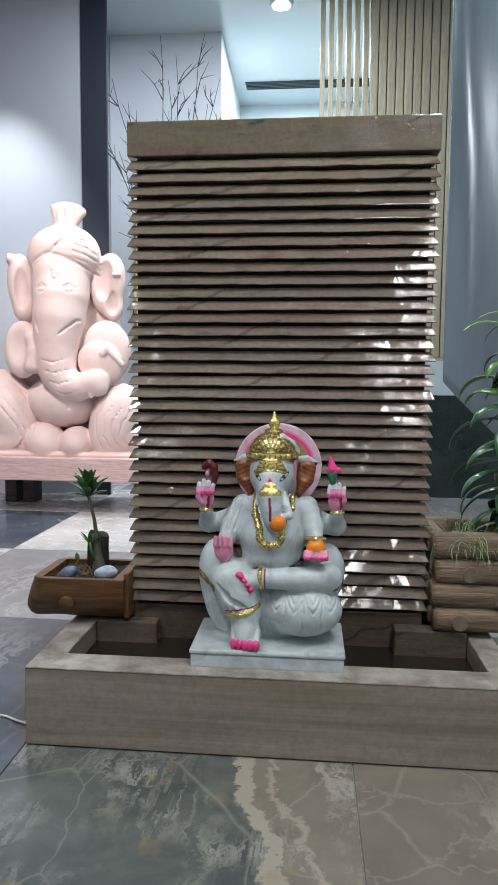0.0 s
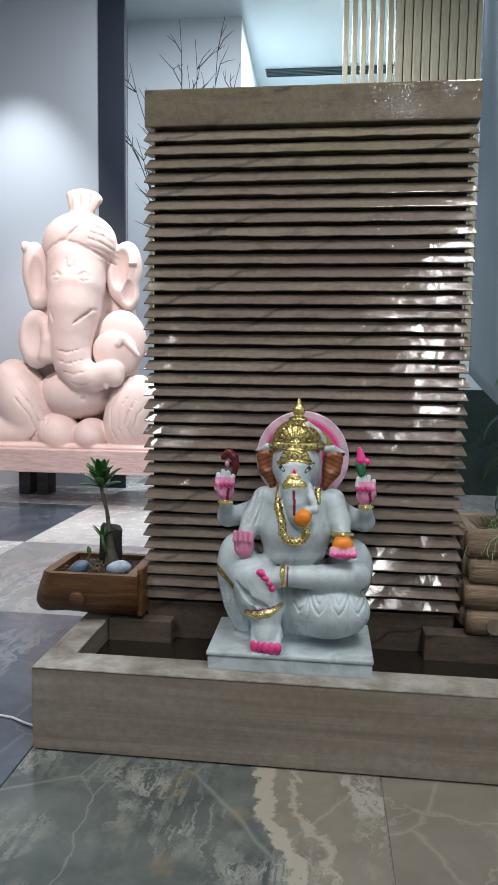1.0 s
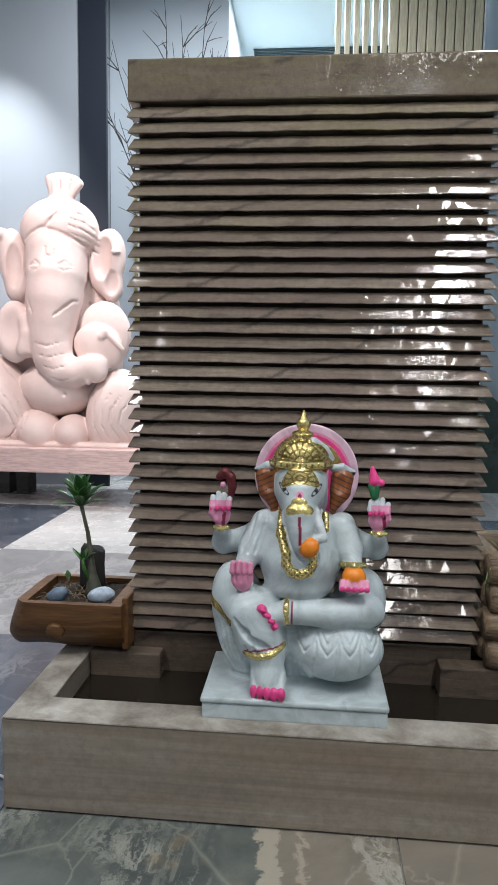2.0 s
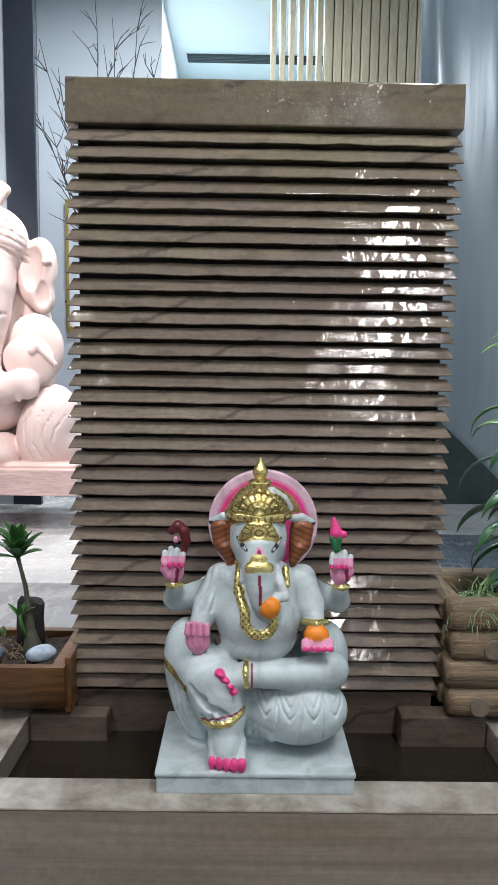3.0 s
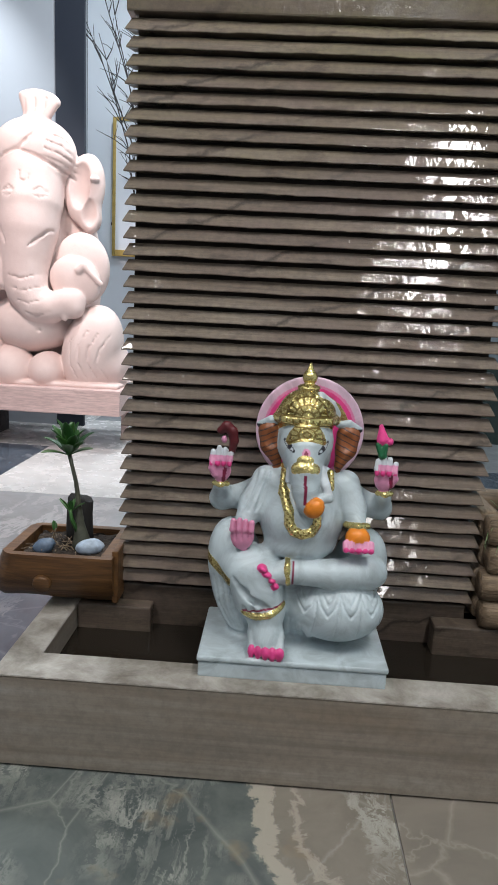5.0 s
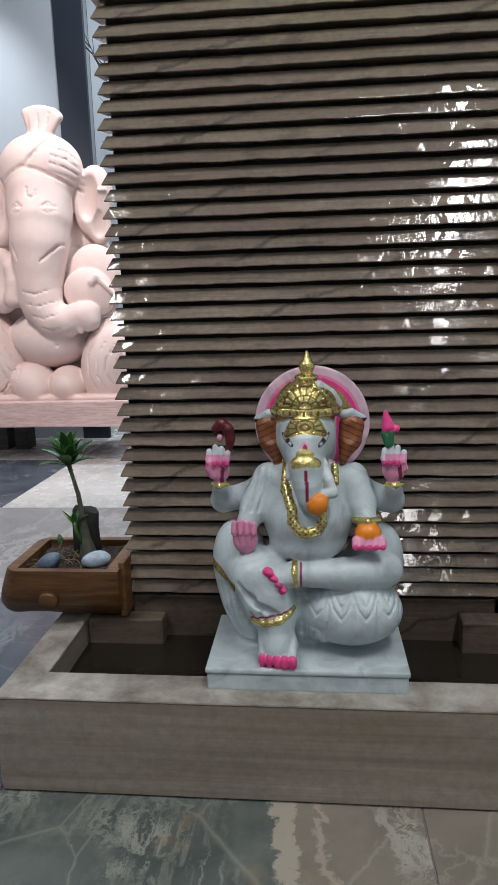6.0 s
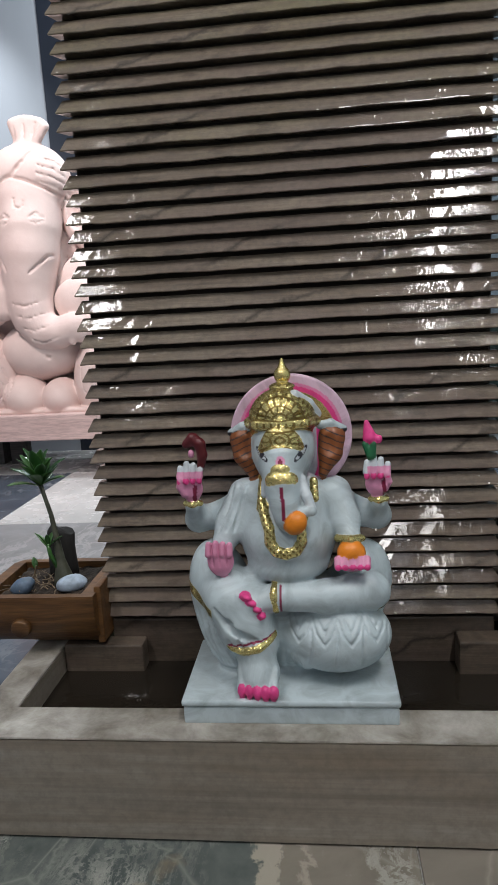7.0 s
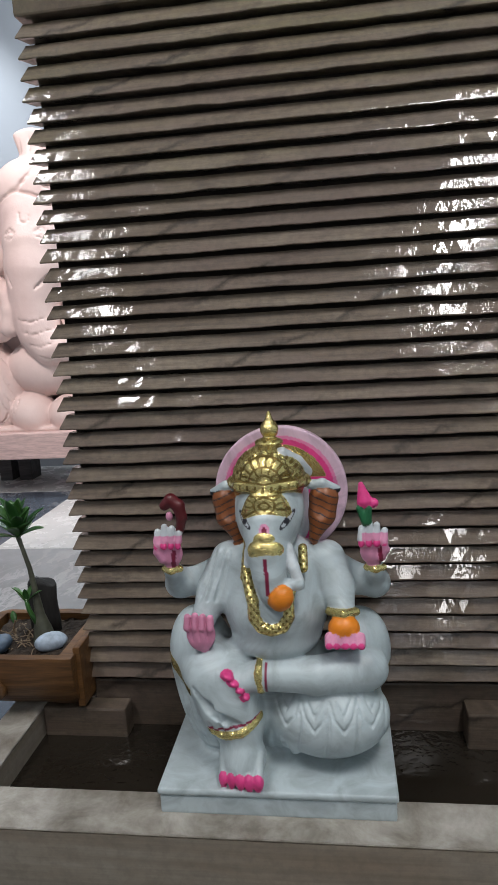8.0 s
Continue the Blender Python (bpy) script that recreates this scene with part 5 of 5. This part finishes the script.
def rough_log(length, ry, rz, seed):
    """A hewn round log along x with chipped ends."""
    bm = bmesh.new()
    n, segs, rows = 18, 18, []
    for i in range(segs + 1):
        u = i / segs
        end = 0.90 if i in (0, segs) else (0.985 if i in (1, segs - 1) else 1)
        row = []
        for k in range(n):
            a = 2 * math.pi * k / n
            w = 1 + 0.10 * noise.noise((u * 2.4, math.cos(a) * 1.5 + seed, math.sin(a) * 1.5)) + 0.05 * noise.noise((u * 2, a * 4, seed))
            cy, cz = math.copysign(abs(math.cos(a)) ** 0.75, math.cos(a)), math.copysign(abs(math.sin(a)) ** 0.75, math.sin(a))
            row.append(bm.verts.new((-length / 2 + length * u + 0.006 * noise.noise((a, seed, u)), ry * cy * w * end, rz * cz * min(w, 1.02) * end)))
        rows.append(row)
    for a, b in zip(rows, rows[1:]):
        for k in range(n):
            bm.faces.new((a[k], a[(k + 1) % n], b[(k + 1) % n], b[k]))
    bm.faces.new(rows[0][::-1])
    bm.faces.new(rows[-1])
    bmesh.ops.recalc_face_normals(bm, faces=bm.faces)
    return bm


def build_right_planter():
    p = thing("log_stack_planter", STACK, "weathered brown planter box of stacked hewn logs on the trough's rim", "planter")
    levels = [(0.036, -0.025), (0.104, 0.085), (0.171, 0.0), (0.240, 0.10)]
    for k, (z, knob) in enumerate(levels):
        jut = (0.004, -0.004, 0.006, -0.002)[k]
        front = part("log", rough_log(0.275, 0.032, 0.0365, 3.3 * k), LOG_WEATHERED, p, "", True)
        front.location = (0.006 + jut, -0.105, z)
        back = part("log", rough_log(0.275, 0.030, 0.0365, 7 + 2.7 * k), LOG_WEATHERED, p, "", True)
        back.location = (0.006 - jut, 0.125, z)
        for x in (-0.115, 0.125):
            side = part("log", rough_log(0.17, 0.028, 0.0345, 21 + 1.9 * k + x * 10), LOG_WEATHERED, p, "", True)
            side.location = (x + jut, 0.01, z)
            side.rotation_euler = (0, 0, radians(90))
        bm = bmesh.new()
        bmesh.ops.create_cone(bm, cap_ends=True, segments=26, radius1=0.023, radius2=0.0215, depth=0.016, matrix=Matrix.Rotation(radians(90), 4, "X"))
        cut = part("cut_end", bm, KNOB, front, "sawn round end of a cross log")
        cut.location = (knob - 0.041 - jut, -0.029, -0.004)
    part("soil", soil_mesh(-0.10, -0.085, 0.105, 0.105, 0.235, 4.0, 0.012), SOIL, p, "dark soil")


build_right_planter()


def build_grass():
    rng = random.Random(12)
    bm = bmesh.new()
    for k in range(300):
        bx, by = rng.gauss(0.54, 0.045), rng.uniform(1.835, 1.95)
        bx = min(max(bx, 0.485), 0.665)
        base = Vector((bx, by, RIM + 0.236))
        lean = Vector((rng.gauss(0.0, 0.7), rng.gauss(-0.55, 0.6), rng.uniform(0.1, 0.9)))
        length = rng.uniform(0.05, 0.12)
        lean = lean.normalized() * length
        droop = Vector((0, 0, -rng.uniform(0.01, 0.055)))
        pts = [base, base + lean * 0.45 + Vector((0, 0, 0.02)), base + lean * 0.8 + Vector((0, 0, 0.012)) + droop * 0.4, base + lean + Vector((0, -0.01, 0)) + droop]
        w = rng.uniform(0.0010, 0.0021)
        side = lean.cross(Vector((0, 0, 1))).normalized() * w
        row = [(bm.verts.new(q - side * f), bm.verts.new(q + side * f)) for q, f in zip(pts, (0.8, 1, 0.8, 0.15))]
        for a, b in zip(row, row[1:]):
            bm.faces.new((a[0], a[1], b[1], b[0]))
    tagged(mesh_object("grass_tuft", bm, GRASS), "tangle of thin pale green grass blades in the log planter", "grass", kind="stuff")


build_grass()


def build_dracaena():
    p = thing("dracaena_plant", (0.655, 1.955, RIM + 0.232), "leafy green dracaena with long drooping leaves in the log planter", "plant")
    canes = [((0, 0, -0.01), (-0.012, 0, 0.16), (0.01, 0.0, 0.38), (0.045, 0.01, 0.66)), ((0.02, 0.01, -0.01), (0.045, 0.02, 0.14), (0.085, 0.02, 0.38), (0.11, 0.02, 0.61))]
    for c in canes:
        part("cane", tube(c, [0.010, 0.009, 0.008, 0.006], 9), ADENIUM_SKIN, p, "", True)
    rng = random.Random(21)
    count = 0
    for ci, c in enumerate(canes):
        total = 44 if ci == 0 else 34
        for k in range(total):
            s = (k + 0.5) / total
            z = 0.05 + (c[3][2] - 0.05) * s
            near = min(range(4), key=lambda i: abs(c[i][2] - z))
            cx, cy = c[near][0], c[near][1]
            az = count * 2.4 + rng.uniform(-0.35, 0.35)
            count += 1
            length = rng.uniform(0.16, 0.23) * (0.75 if s < 0.15 else 1)
            wide = rng.uniform(0.018, 0.027) if s < 0.75 else rng.uniform(0.012, 0.019)
            rise = (-0.35 + 1.25 * s) * rng.uniform(0.5, 1.1)
            fall = rng.uniform(1.3, 2.1) + 0.7 * s
            pts, ws = [], []
            x = r = 0.0
            zz, ang = 0.0, rise
            for i in range(10):
                pts.append((r, 0, zz))
                u = i / 9
                ws.append(wide * max(0.06, math.sin(math.pi * (0.06 + 0.94 * u) ** 0.8)) if i < 9 else 0.0006)
                r += length / 9 * math.cos(ang)
                zz += length / 9 * math.sin(ang)
                ang -= fall / 9 * (0.5 + u)
            bm = leaf_strip(pts, ws, (0, 1, 0), 0.22)
            mat = LEAF_FRESH if s > 0.62 and rng.random() < 0.75 else LEAF_DEEP
            ob = part("leaf", bm, mat, p, "", True)
            ob.matrix_local = Matrix.Translation((cx, cy, z)) @ Euler((rng.uniform(-0.3, 0.3), 0, az)).to_matrix().to_4x4()


build_dracaena()


# ---- small things on the floor ----
def build_cable():
    c = thing("cable", (-0.72, 1.62, 0), "thin white cable with a black plug on the floor", "cable")
    pts = [(0.09, -0.03, 0.004), (0.05, -0.015, 0.004), (0.01, 0.005, 0.004), (-0.03, 0.012, 0.004), (-0.07, 0.03, 0.004), (-0.16, 0.05, 0.004)]
    part("lead", tube(pts, [0.003] * 6, 8), WHITE_PLASTIC, c, "", True)
    part("plug", box((-0.20, 0.035, 0.0), (-0.155, 0.06, 0.022), 0.004), BLACK, c)


build_cable()
tagged(mesh_object("terracotta_block", box((1.60, 3.72, 0.0), (1.82, 3.9, 0.2), 0.008), TERRACOTTA), "plain reddish-brown terracotta block on the floor", "block")


# ---- the floor ----
def build_floor():
    floor = mesh_object("floor", box((-4.35, -3.75, -0.12), (3.35, 7.65, -0.006)), MARBLE_PALE)
    tagged(floor, "polished marble slab floor in green, grey and pale tones", "floor", kind="structure")
    xs = [-4.35, -3.2, -2.35, -1.5, -0.605, 0.20, 1.0, 1.8, 2.6, 3.35]
    ys = [-3.75, -2.78, -1.75, -0.72, 0.31, 1.34, 2.37, 3.40, 4.45, 5.48, 6.5, 7.65]
    rng = random.Random(4)
    for i, (x0, x1) in enumerate(zip(xs, xs[1:])):
        for j, (y0, y1) in enumerate(zip(ys, ys[1:])):
            if x0 < -0.7:
                mat = {(2, 7): MARBLE_DARK, (3, 5): MARBLE_DARK, (3, 6): MARBLE_GREY, (3, 7): MARBLE_PALE, (3, 8): MARBLE_PALE, (2, 8): MARBLE_PALE, (2, 6): MARBLE_PALE, (2, 5): MARBLE_GREY, (3, 4): MARBLE_DARK}.get((i, j), rng.choice((MARBLE_PALE, MARBLE_GREY)))
            elif y1 < 2.4:
                mat = MARBLE_FRONT if x0 < 0 else (MARBLE_BROWN if x0 < 0.9 else MARBLE_DARK)
            else:
                mat = rng.choice((MARBLE_GREY, MARBLE_DARK)) if j % 2 else MARBLE_GREY
            if i >= 4 and j == 5:
                continue
            if i >= 4 and j == 4:
                y1 = 2.37
            ob = part("tile", box((-(x1 - x0) / 2 + 0.0012, -(y1 - y0) / 2 + 0.0012, -0.0058), ((x1 - x0) / 2 - 0.0012, (y1 - y0) / 2 - 0.0012, 0.0), 0.0012, None, 1), mat, floor)
            ob.location = ((x0 + x1) / 2, (y0 + y1) / 2, 0)


build_floor()
